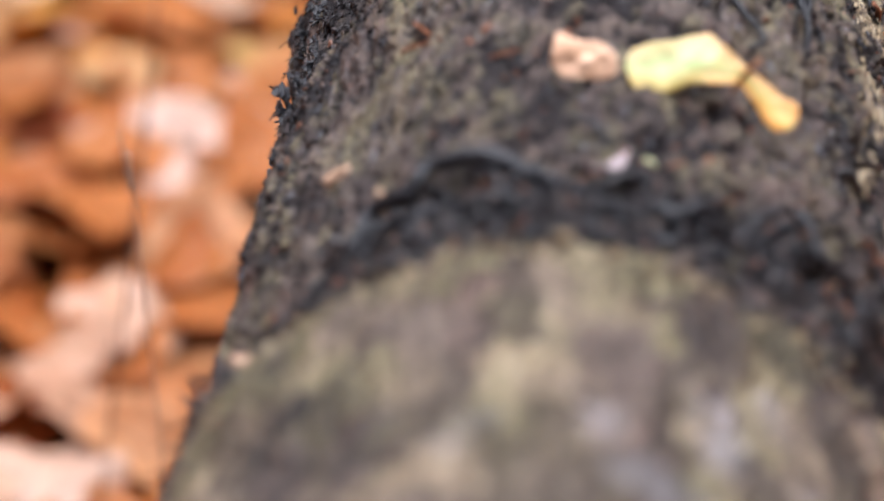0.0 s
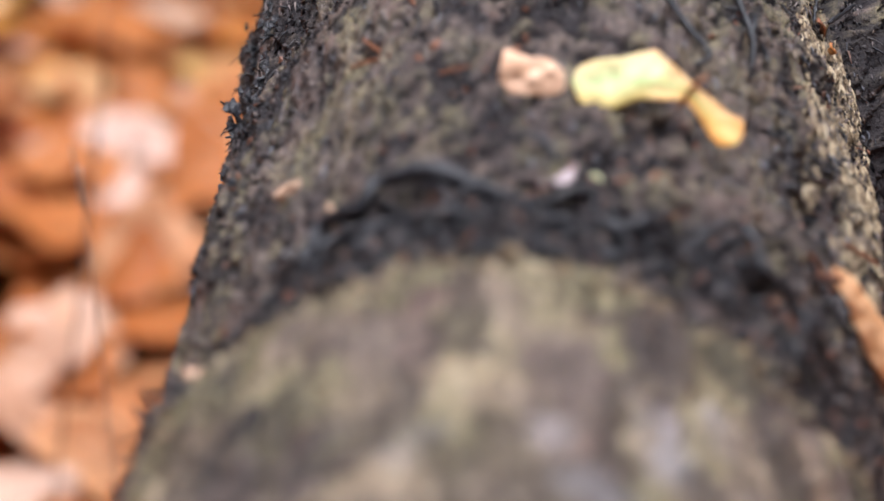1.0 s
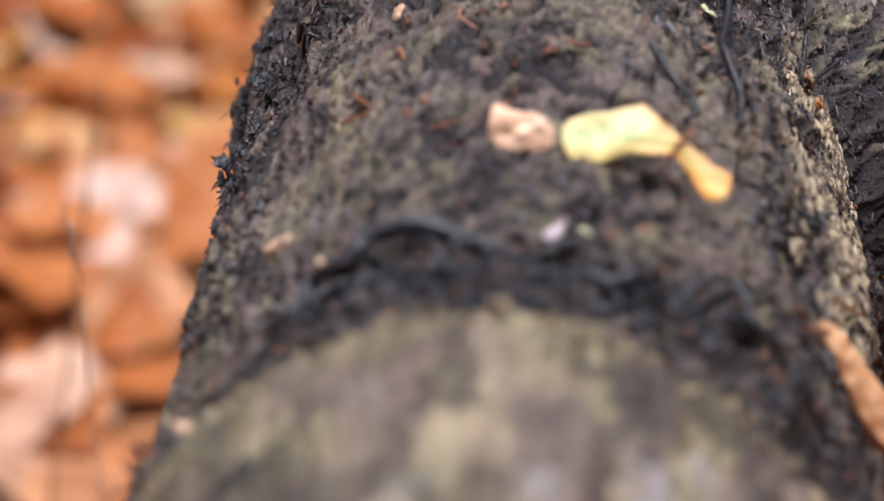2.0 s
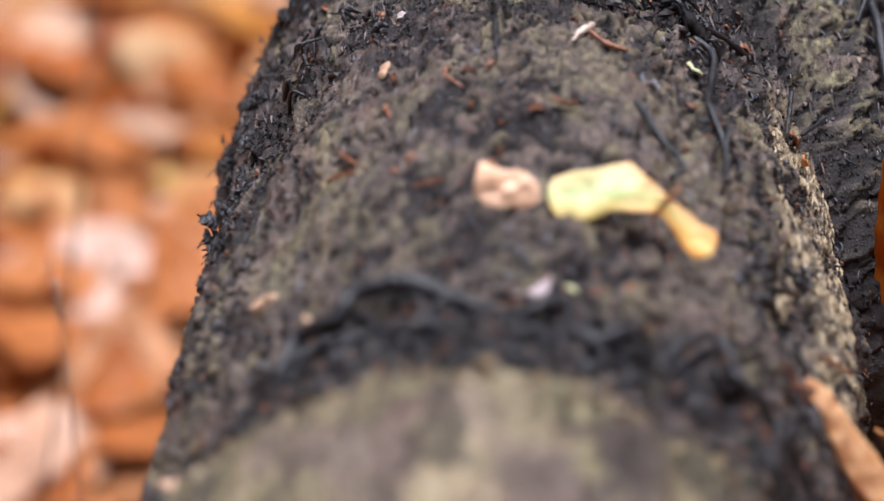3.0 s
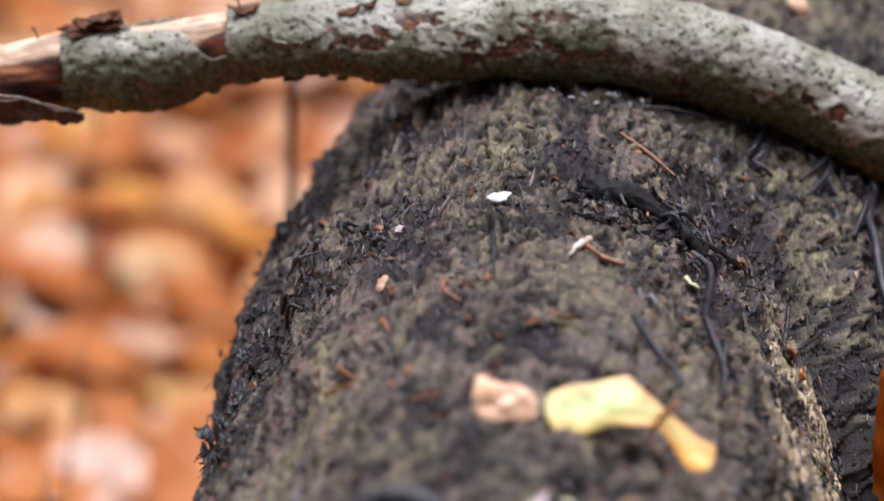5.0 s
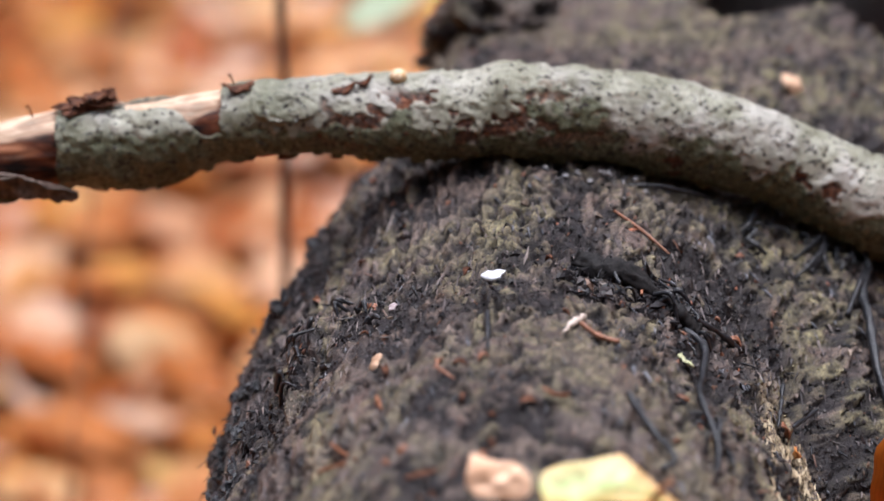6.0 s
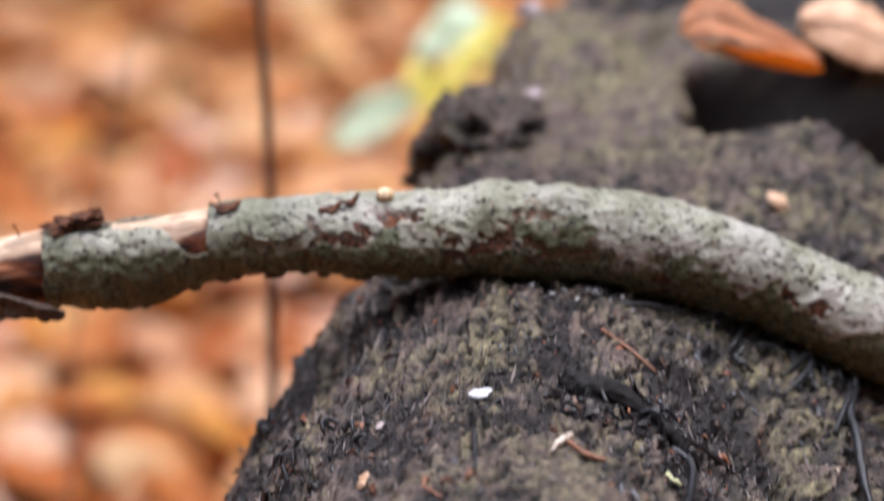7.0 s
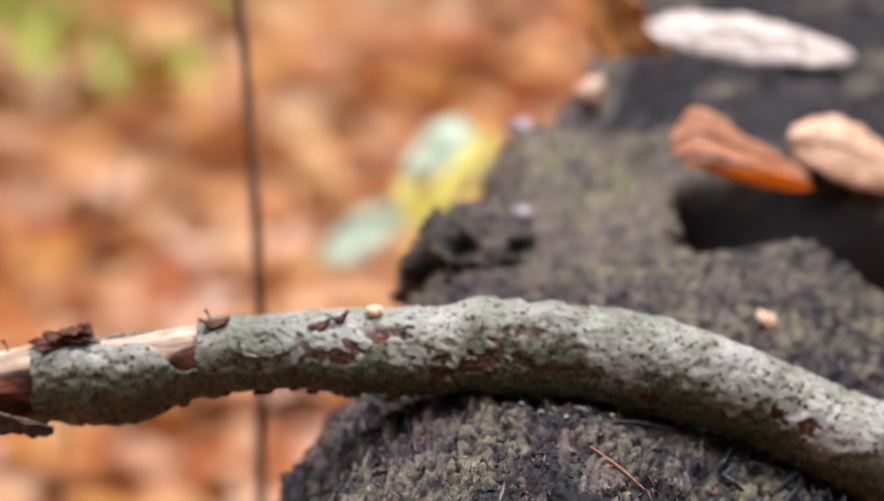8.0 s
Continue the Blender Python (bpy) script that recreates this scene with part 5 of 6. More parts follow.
def yellow_leaf():
    c = [(0.0313, -0.0069, 0.2384), (0.0321, -0.0071, 0.2382), (0.0342, -0.0074, 0.2380), (0.0380, -0.0074, 0.2382), (0.0423, -0.0078, 0.2384), (0.0465, -0.0077, 0.2388),
         (0.0509, -0.0066, 0.2396), (0.0548, -0.0058, 0.2398), (0.0572, -0.0057, 0.2395), (0.0603, -0.0064, 0.2385), (0.0637, -0.0070, 0.2370), (0.0664, -0.0075, 0.2353),
         (0.0692, -0.0097, 0.2339), (0.0718, -0.0123, 0.2317), (0.0747, -0.0155, 0.2292), (0.0775, -0.0182, 0.2273), (0.0797, -0.0204, 0.2258), (0.0806, -0.0215, 0.2250)]
    w = [0.0014, 0.0040, 0.0064, 0.0080, 0.0082, 0.0074, 0.0075, 0.0082, 0.0086, 0.0062, 0.0042, 0.0024, 0.0028, 0.0030, 0.0040, 0.0056, 0.0052, 0.0030]
    lo = [0.0014, 0.0040, 0.0064, 0.0080, 0.0086, 0.0078, 0.0073, 0.0076, 0.0076, 0.0062, 0.0044, 0.0026, 0.0030, 0.0036, 0.0046, 0.0050, 0.0050, 0.0024]
    a = [(0.0, 0.75, 0.66)] * 10 + [(0.10, 0.72, 0.66), (0.38, 0.55, 0.65), (0.64, 0.35, 0.62)] + [(0.72, 0.30, 0.60)] * 5
    me, base = ribbon("blade", c, w, a, lo, cup=-0.05, ripple=0.0010, seed=31, n=72, nv=15)
    root = empty("yellow_leaf", "yellow-green curled autumn leaf with orange twisted tip, on the log", "leaf", at=base)
    part("blade", me, M_YELLOW, root)
    t = Vector((0.0668, -0.0085, 0.2362)) - Vector(base)
    part("stalk", tube_mesh("stalk", [tuple(t + Vector((-0.0034, -0.002, -0.0050))), tuple(t), tuple(t + Vector((0.0030, 0.000, 0.0034))), tuple(t + Vector((0.0050, 0.001, 0.0042)))], [0.0005, 0.0007, 0.0008, 0.0012], 7), M_STALK, root, "short brown leaf stalk")


yellow_leaf()


def pink_leaf():
    c = [(0.0091, -0.0102, 0.2417), (0.0101, -0.0092, 0.2430), (0.0121, -0.0096, 0.2430), (0.0149, -0.0102, 0.2425), (0.0176, -0.0103, 0.2422), (0.0206, -0.0104, 0.2420),
         (0.0237, -0.0103, 0.2418), (0.0264, -0.0106, 0.2414), (0.0285, -0.0108, 0.2410), (0.0293, -0.0109, 0.2408)]
    me, base = ribbon("blade", c, [0.0012, 0.0062, 0.0064, 0.0060, 0.0062, 0.0056, 0.0058, 0.0042, 0.0034, 0.0010], [(0.1, 0.62, 0.75), (0.0, 0.6, 0.78), (-0.1, 0.62, 0.72)],
                      [0.0012, 0.0036, 0.0060, 0.0062, 0.0066, 0.0060, 0.0056, 0.0044, 0.0026, 0.0010], cup=-0.06, ripple=0.0014, seed=37, n=60, nv=21, grain=0.0050)
    root = empty("dry_leaf", "crumpled pinkish-tan dry leaf resting on the log", "leaf", at=base)
    part("blade", me, M_PINK, root)
    low = [(0.0190, -0.0115, 0.2370), (0.0220, -0.0122, 0.2368), (0.0260, -0.0115, 0.2376)]
    me2, b2 = ribbon("curled_edge", low, [0.0006, 0.0014, 0.0006], [(0, 0.4, 0.8)], ripple=0.0008, seed=34, n=14, nv=5)
    part("curled_edge", me2, M_ORANGE, root, "orange curled-under leaf edge").location = Vector(b2) - Vector(base)


pink_leaf()


def log_leaf(name, label, places, widths, mat, lift=0.004, across=(0, 0.6, 0.8), cup=-0.3, ripple=0.001, seed=0):
    """A dry leaf lying along x, y, z places near the log."""
    c = []
    for q in places:
        at, n = seat(*q)
        c.append(at + n * lift)
    me, base = ribbon("blade", [tuple(q) for q in c], widths, across if isinstance(across, list) else [across], cup=cup, ripple=ripple, seed=seed)
    root = empty(name, label, "leaf", at=base)
    part("blade", me, mat, root)
    rib = [tuple(Vector(q) - Vector(base) + Vector((0, -0.0006, 0.0008))) for q in c]
    part("midrib", tube_mesh("midrib", rib, [0.0006, 0.0007, 0.0003], 5, n=16), M_STALK, root)
    return root


log_leaf("dry_leaf", "orange dry leaf edge tucked against the log's flank", [(0.1340, -0.004, 0.15), (0.1400, 0.006, 0.135), (0.1440, 0.015, 0.12)], [0.006, 0.010, 0.006], M_ORANGE, 0.008, (0.4, -0.85, 0.2), -0.2, 0.001, 42)
scrap("leaf_scrap", "small rust-orange leaf scrap among black strands", "leaf scrap", 0.1195, 0.140, 0.0060, 0.0110, M_RUST, 143, 0.4, 30, 0.003)
scrap("leaf_scrap", "rust-orange leaf scrap among black strands", "leaf scrap", 0.1225, 0.131, 0.0050, 0.0080, M_ORANGE, 144, 1.0, 35, 0.003)
scrap("leaf_scrap", "small red-brown curled leaf scrap on the log", "leaf scrap", 0.0382, 0.0575, 0.0100, 0.0060, M_RUST, 145, 0.6, 30, 0.003)
cord("wood_splinter", "pale pinkish splinter of wood lying on the log", "splinter", [(0.0425, 0.1105), (0.0455, 0.1170), (0.0497, 0.1265)], [0.0009, 0.0013, 0.0008], M_PALE, 0.0022, 0.001, "", 0.0008, 93, 9)
cord("wood_splinter", "short red-brown splinter of wood lying on the log", "splinter", [(0.0480, 0.1170), (0.0540, 0.1150), (0.0610, 0.1110)], [0.0010, 0.0012, 0.0008], M_RUST, 0.0018, 0.001, "", 0.0003, 94, 7)


def free_leaf(name, label, category, centre, widths, mat, across, cup=-0.15, ripple=0.003, seed=0, parent=None, rib=True):
    me, base = ribbon("blade", centre, widths, across, cup=cup, ripple=ripple, seed=seed)
    if parent:
        ob = part(name, me, mat, parent)
        ob.location = Vector(base) - parent.location
        return ob
    root = empty(name, label, category, at=base)
    part("blade", me, mat, root)
    if not rib:
        return root
    line = [tuple(Vector(q) - Vector(base) + Vector((0, -0.0006, 0.0008))) for q in centre]
    part("midrib", tube_mesh("midrib", line, [0.0006, 0.0007, 0.0003], 5, n=16), M_STALK, root)
    return root


FAR_LEAF = free_leaf("beech_leaf", "pinkish-orange beech leaf resting over a dark hollow in the log", "leaf",
                     [(0.1130, 0.526, 0.2478), (0.1240, 0.527, 0.2545), (0.1340, 0.526, 0.2530), (0.1480, 0.525, 0.2465), (0.1620, 0.524, 0.2410), (0.1760, 0.523, 0.2340)],
                     [0.003, 0.014, 0.011, 0.007, 0.005, 0.002], M_REDLEAF, [(-0.1, 0.72, 0.62), (0.0, 0.75, 0.6), (0.1, 0.8, 0.5)], 0.1, 0.0016, 47)
# turned-down rim; light shining through it is put into the bright orange
free_leaf("curled_edge", "", "", [(0.1190, 0.517, 0.2450), (0.1300, 0.516, 0.2432), (0.1450, 0.515, 0.2400), (0.1600, 0.515, 0.2375), (0.1760, 0.516, 0.2330)],
          [0.001, 0.0030, 0.0050, 0.0062, 0.002], M_BACKLIT, [(0.0, -0.5, 0.85)], 0.1, 0.001, 57, FAR_LEAF)
free_leaf("beech_leaf", "pale pink beech leaf lying on the log", "leaf", [(0.1685, 0.550, 0.2444), (0.1822, 0.550, 0.2431), (0.1974, 0.550, 0.2393), (0.2180, 0.550, 0.2302)],
          [0.006, 0.014, 0.017, 0.010], M_ROSE, [(0, 0.7, 0.7)], -0.2, 0.002, 48)
free_leaf("beech_leaf", "long pale silvery leaf lying on the log", "leaf", [(0.1111, 0.665, 0.2625), (0.1322, 0.665, 0.2634), (0.1588, 0.665, 0.2599), (0.1855, 0.665, 0.2553), (0.2111, 0.665, 0.2483)],
          [0.004, 0.014, 0.015, 0.012, 0.003], M_PALE, [(0, 0.8, 0.5)], -0.2, 0.002, 49)
free_leaf("beech_leaf", "orange beech leaf standing on edge on the log", "leaf", [(0.1265, 0.722, 0.2227), (0.1096, 0.720, 0.2368), (0.0983, 0.720, 0.2509), (0.0880, 0.720, 0.2720)],
          [0.005, 0.015, 0.017, 0.006], M_ORANGE, [(0.7, 0.3, 0.6)], -0.2, 0.002, 50)
M_FLANK = plain_material("orange_tan_leaf", (0.66, 0.32, 0.13), (0.88, 0.56, 0.31), 130, 0.45, depth=0.001)
FLANK_LEAF = free_leaf("dry_leaf", "folded orange-tan dry leaf hanging on the log's flank", "leaf", [(0.1100, -0.036, 0.1905), (0.1140, -0.036, 0.1850), (0.1165, -0.036, 0.1815), (0.1195, -0.036, 0.1755), (0.1250, -0.036, 0.1650), (0.1321, -0.036, 0.1540), (0.1390, -0.036, 0.1440)],
          [0.0010, 0.0034, 0.0032, 0.0040, 0.0054, 0.0060, 0.0050], M_FLANK, [(0.70, 0.50, 0.45)], -0.12, 0.0016, 41, rib=False)
free_leaf("underside", "", "", [(0.1170, -0.034, 0.1720), (0.1230, -0.034, 0.1610), (0.1290, -0.034, 0.1510), (0.1350, -0.034, 0.1420)], [0.001, 0.0035, 0.0045, 0.003], M_RUST, [(0.70, 0.50, 0.45)], 0.1, 0.001, 58, FLANK_LEAF)
for k, (a, b) in enumerate((((0.1128, -0.036, 0.1862), (0.1035, -0.036, 0.1872)), ((0.1135, -0.036, 0.1822), (0.1085, -0.036, 0.1815)))):
    m = (Vector(a) + Vector(b)) / 2 + Vector((0, 0, 0.0010)) - FLANK_LEAF.location
    part("prong", tube_mesh("prong", [tuple(Vector(a) - FLANK_LEAF.location), tuple(m), tuple(Vector(b) - FLANK_LEAF.location)], [0.0009, 0.0008, 0.0004], 6), M_RUST, FLANK_LEAF, "rust-brown torn leaf rib")
M_AMBER = leaf_material("amber_leaf", [(0.0, (0.60, 0.20, 0.025)), (1.0, (0.60, 0.20, 0.025))], through=0.5, rough=0.4)
free_leaf("beech_leaf", "curled amber-orange beech leaf leaning on the log's flank", "leaf", [(0.1605, 0.128, 0.1890), (0.1620, 0.126, 0.1690), (0.1630, 0.124, 0.1420), (0.1640, 0.122, 0.1150), (0.1660, 0.120, 0.0880), (0.1680, 0.118, 0.0600)],
          [0.0100, 0.0125, 0.0135, 0.0140, 0.0130, 0.0060], M_AMBER, [(0.95, -0.25, 0.05)], -0.35, 0.0022, 59)
scrap("leaf_scrap", "yellow leaf scrap above the amber leaf on the log's flank", "leaf scrap", 0.1600, 0.150, 0.010, 0.016, M_YELLOWGREEN, 146, 0.4, 40, 0.003)
chip("bark_chip", "pale chip of wood on the log's far shoulder", "chip", 0.0508, 0.4950, (0.010, 0.012, 0.008), M_PALE_SCRAP, 60, 0.3, 0.004)
chip("bark_chip", "pale chip of wood on the log's far shoulder", "chip", 0.0498, 0.5948, (0.010, 0.012, 0.008), M_PALE_SCRAP, 61, 0.3, 0.004)
chip("bark_chip", "pale pink chip at the log's far edge", "chip", 0.0855, 0.655, (0.016, 0.014, 0.012), M_TAN, 51, 0.3, 0.006)


# ---------------------------------------------------------------- the branch across the log
def make_branch():
    pts = [(-0.300, 0.2850, 0.2050), (-0.230, 0.2800, 0.2190), (-0.1601, 0.2755, 0.2328), (-0.1388, 0.2755, 0.2366), (-0.1070, 0.2755, 0.2400), (-0.0794, 0.2755, 0.2461),
           (-0.0499, 0.2755, 0.2485), (-0.0205, 0.2755, 0.2489), (0.0048, 0.2755, 0.2496), (0.0300, 0.2755, 0.2507), (0.0637, 0.2755, 0.2488),
           (0.0933, 0.2755, 0.2425), (0.1210, 0.2755, 0.2341), (0.1448, 0.2755, 0.2227), (0.1726, 0.2755, 0.2100), (0.240, 0.279, 0.183), (0.330, 0.285, 0.150)]
    xs = [-0.30, -0.16, -0.139, -0.107, -0.079, -0.05, -0.0205, 0.03, 0.0637, 0.0933, 0.121, 0.145, 0.1726, 0.33]
    rs = [0.0140, 0.0146, 0.0152, 0.0146, 0.0136, 0.0142, 0.0152, 0.0163, 0.0172, 0.0172, 0.0168, 0.0172, 0.0178, 0.0185]
    n, sides = 900, 176
    path = smooth_path(pts, n)
    rad = np.interp(path[:, 0], xs, rs)
    co, d, a = tube_points(path, rad, sides)
    base = np.array((0.03, 0.2755, 0.235))
    x = co[:, 0]
    front = np.cos(a)  # 1 on top, -1 below
    lump = 0.0014 * vnoise(co, 0.022, 51) + 0.0005 * vnoise(co, 0.008, 52) + 0.00045 * vnoise(co, 0.0027, 53)
    knot = (0.0024 * np.exp(-((x - 0.026) / 0.008) ** 2) + 0.0016 * np.exp(-((x - 0.052) / 0.006) ** 2) + 0.0012 * np.exp(-((x - 0.040) / 0.003) ** 2)) * step(0.2, 0.9, front)
    ragged = 0.0016 * step(0.15, 0.6, vnoise(co, 0.004, 54)) * step(-0.55, -0.9, front) + 0.0005 * step(0.10, 0.35, vnoise(co, (0.006, 0.004, 0.004), 70) + 0.4 * vnoise(co, 0.002, 71)) * step(0.35, 0.8, front) * step(-0.07, -0.05, x)
    # outer skin flaked away in places
    wb = warped(co, 0.0030, 0.006, 64)
    ws = warped(co, 0.0010, 0.0022, 67)
    fl = vnoise(wb, (0.0080, 0.006, 0.0045), 55) + 0.45 * vnoise(ws, 0.0026, 56)
    skin0 = front + 0.55 * vnoise(wb, (0.012, 0.02, 0.02), 61) + 0.30 * vnoise(ws, 0.0035, 69)
    reach = step(-0.075, -0.02, x) * (0.18 + 0.82 * step(0.09, 0.02, x)) * step(-0.8, -0.1, front) * step(1.0, 0.72, front)
    extra = sum(spot(co, c, r) for c, r in (((0.0240, 0.268, 0.262), (0.012, 0.02, 0.005)), ((0.0030, 0.262, 0.255), (0.013, 0.02, 0.004)),
                                            ((0.089, 0.262, 0.236), (0.006, 0.02, 0.007)), ((0.1485, 0.262, 0.226), (0.005, 0.02, 0.009)), ((0.1370, 0.262, 0.230), (0.004, 0.02, 0.008))))
    ragged_edge = np.exp(-((skin0 - 0.10) / 0.16) ** 2)
    flake = np.clip(step(0.34, 0.44, fl + 0.25 * ragged_edge + 0.02) * reach + step(0.52, 0.62, extra * 0.45 + fl) * step(0.02, 0.1, extra), 0, 1)
    plate = step(0.25, 0.33, vnoise(wb, (0.012, 0.02, 0.008), 57)) * 0.0005 + 0.0004 * step(-0.15, 0.25, skin0) + 0.0009 * step(0.3, 0.5, spot(co, (-0.056, 0.262, 0.256), (0.017, 0.02, 0.006)))
    pore = step(0.36, 0.52, vnoise(ws, (0.0024, 0.0024, 0.0017), 58)) * step(-0.6, 0.0, vnoise(co, 0.02, 59))
    bark = co + d * (lump + knot + ragged + plate - 0.0008 * flake - 0.0005 * pore)[:, None]
    low = np.exp(-((x + 0.112) / 0.022) ** 2) * step(0.1, -0.8, front)
    bark[:, 2] -= 0.0030 * low
    # where the bark is gone: the wood end, and the strip on top
    edge = 0.0035 * vnoise(co, 0.006, 60)
    gone = (x < -0.1405 + edge * 0.5) & (front > -0.86)
    strip = (x > -0.1170 + edge) & (x < -0.0800 + 0.4 * edge) & (front > 0.86 - 0.80 * step(-0.098, -0.084, x) + 30 * edge) & (front > -0.45)
    gone = gone | strip
    me = grid_mesh("bark", bark - base, n, sides, True)
    bm = bmesh.new()
    bm.from_mesh(me)
    bm.verts.ensure_lookup_table()
    lay = [bm.verts.layers.float.new(k) for k in ("moss", "flake", "pore")]
    skin = skin0
    # algae below the pale skin, doubling as painted shade under the branch
    green = np.clip((1 - step(-0.05, 0.22, skin)) * (0.55 + 0.45 * step(-0.10, -0.04, x)) + 0.8 * step(-0.02, -0.08, x) * step(-0.7, 0.2, vnoise(wb, 0.014, 68)) + 0.25 * step(0.3, 0.8, vnoise(wb, 0.02, 62)), 0, 1)
    for w in bm.verts:
        w[lay[0]], w[lay[1]], w[lay[2]] = float(green[w.index]), float(flake[w.index]), float(pore[w.index]) * 0.9
    bmesh.ops.delete(bm, geom=[w for w in bm.verts if gone[w.index]], context="VERTS")
    rim = [e for e in bm.edges if e.is_boundary]
    out = bmesh.ops.extrude_edge_only(bm, edges=rim)
    for w in [g for g in out["geom"] if isinstance(g, bmesh.types.BMVert)]:
        p = np.array(w.co) + base
        c = path[np.argmin(np.abs(path[:, 0] - p[0]))]
        w.co = Vector(p + (c - p) * 0.16 - base)
        w[lay[1]] = 1.0
    bm.to_mesh(me)
    bm.free()
    root = empty("fallen_branch", "grey-barked fallen branch with peeling bark, lying across the log", "branch", at=tuple(base))
    skin_part = part("bark", me, M_GREY, root)
    wood = co + d * (-0.0014 + 0.0004 * vnoise(co, (0.02, 0.002, 0.002), 63))[:, None]
    wm = grid_mesh("bare_wood", wood - base, n, sides, True)
    sn = front + 0.9 * vnoise(warped(co, 0.002, 0.008, 74), (0.030, 0.004, 0.004), 75)
    stain = np.where(x < -0.13, step(0.74, 0.48, front + 0.4 * (sn - front)), step(0.0, 0.25, (x + 0.094) * 40 - (front - 0.55) * 1.2 + 0.4 * (sn - front)))
    set_attr(wm, "stain", np.clip(stain, 0, 1))
    part("bare_wood", wm, M_WOOD, root, "pale and reddish bare wood")
    # curls and tags of loose bark
    def flap(name, at, size, seed, rx, ry, rz, mat=M_REDBARK, bend=0.2):
        ob = part(name, shard_mesh(name, size[0], size[1], seed, bend, 0.0008, 19, 0.62), mat, skin_part, "ragged flap of dark red-brown bark" if mat is M_REDBARK else "pale raised plate of grey bark")
        ob.matrix_basis = Matrix.Translation(Vector(at) - Vector(base)) @ pose(0, 0, 0, rx, ry, rz)
    def lump(name, at, size, seed, rx, ry, rz):
        ob = part(name, chip_mesh(name, size, seed, 0.8), M_REDBARK, skin_part, "ragged lump of dark red-brown bark", smooth=False)
        ob.matrix_basis = Matrix.Translation(Vector(at) - Vector(base)) @ pose(0, 0, 0, rx, ry, rz)
    lump("bark_lump", (-0.1285, 0.2720, 0.2540), (0.017, 0.010, 0.0034), 1, 6, -4, 4)
    lump("bark_lump", (-0.1262, 0.2725, 0.2566), (0.013, 0.008, 0.0026), 2, 4, 6, -6)
    lump("bark_lump", (-0.1216, 0.2725, 0.2576), (0.006, 0.006, 0.0050), 3, 10, -14, 0)
    flap("bark_flap", (-0.1330, 0.2690, 0.2572), (0.010, 0.007), 31, 30, 10, 4)
    flap("bark_flap", (-0.1255, 0.2690, 0.2592), (0.012, 0.006), 32, 25, -6, 8)
    flap("bark_flap", (-0.0335, 0.2690, 0.2620), (0.012, 0.005), 33, 24, -16, 6, M_REDBARK, 0.5)
    flap("bark_flap", (-0.0262, 0.2700, 0.2646), (0.010, 0.004), 34, 14, -24, 6, M_REDBARK, 0.6)
    curl = [(-0.230, 0.266, 0.2195), (-0.195, 0.2615, 0.2278), (-0.160, 0.2590, 0.2280), (-0.149, 0.2588, 0.2265), (-0.139, 0.2592, 0.2252), (-0.1330, 0.2605, 0.2238)]
    me2, b2 = ribbon("bark_curl", curl, [0.0050, 0.0050, 0.0046, 0.0034, 0.0026, 0.0018], [(0, -0.35, 0.95)], cup=0.25, ripple=0.0018, seed=66, n=80, thick=0.0009, tear=0.45)
    part("bark_curl", me2, M_CURL, root, "loose strip of dark bark curling off the wood").location = Vector(b2) - Vector(base)
    rim = [tuple(Vector(q) + Vector((0, -0.0016, w * 0.95)) - Vector(base)) for q, w in zip(curl[1:], (0.0050, 0.0048, 0.0036, 0.0024, 0.0012))]
    part("bark_rim", tube_mesh("bark_rim", rim, [0.0006, 0.0007, 0.0004], 7, 0.0003, 5, n=60), M_STEM, root, "paler torn rim of the bark strip")
    flap("bark_plate", (-0.0555, 0.2622, 0.2545), (0.021, 0.0085), 41, 58, 2, 3, M_GREY, 0.25)
    flap("bark_flap", (-0.0725, 0.2700, 0.2622), (0.014, 0.006), 35, 18, -6, 5, M_REDBARK, 0.4)
    for k in range(16):
        r4 = random.Random(500 + k)
        px = r4.uniform(-0.03, 0.15)
        cz = float(np.interp(px, path[:, 0], path[:, 2]))
        ang = r4.uniform(-0.2, 1.0)
        rr = float(np.interp(px, xs, rs)) + 0.0004
        flap("bark_tag", (px, 0.2755 - rr * math.cos(ang), cz + rr * math.sin(ang)), (r4.uniform(0.002, 0.0045), 0.0016), 20 + k, 90 - math.degrees(ang) + 15, 0, r4.uniform(-10, 10))
    for k in range(22):
        r4 = random.Random(560 + k)
        px = r4.uniform(-0.125, 0.10)
        cz = float(np.interp(px, path[:, 0], path[:, 2]))
        rr = float(np.interp(px, xs, rs))
        flap("bark_tag", (px, 0.2735, cz - rr - 0.0005), (r4.uniform(0.003, 0.008), 0.003), 60 + k, r4.uniform(50, 120), 0, r4.uniform(-20, 20))
    for k, (px, pz) in enumerate([(-0.1500, 0.2500), (-0.0745, 0.2625)]):
        part("moss_stalk", tube_mesh("moss_stalk", [(px - base[0], -0.004, pz - base[2]), (px - base[0] - 0.001, -0.004, pz - base[2] + 0.003), (px - base[0] - 0.002, -0.004, pz - base[2] + 0.0045)], [0.0003, 0.0003, 0.0007], 5), M_REDBARK, root)
    return root


make_branch()

# the small round husk on the branch
def make_husk():
    bm = bmesh.new()
    bmesh.ops.create_uvsphere(bm, u_segments=24, v_segments=16, radius=0.0032)
    for w in bm.verts:
        k = 1 + 0.06 * noise.noise(w.co * 900) + 0.03 * math.sin(8 * math.atan2(w.co.y, w.co.x))
        w.co = Vector((w.co.x * k * 1.05, w.co.y * k, w.co.z * k * 0.8))
    ob = part("seed_husk", bm, M_CREAM)
    ob.location = (-0.0136, 0.274, 0.2655)
    tagged(ob, "small round cream husk with orange speckles, on the branch", "seed husk")


make_husk()


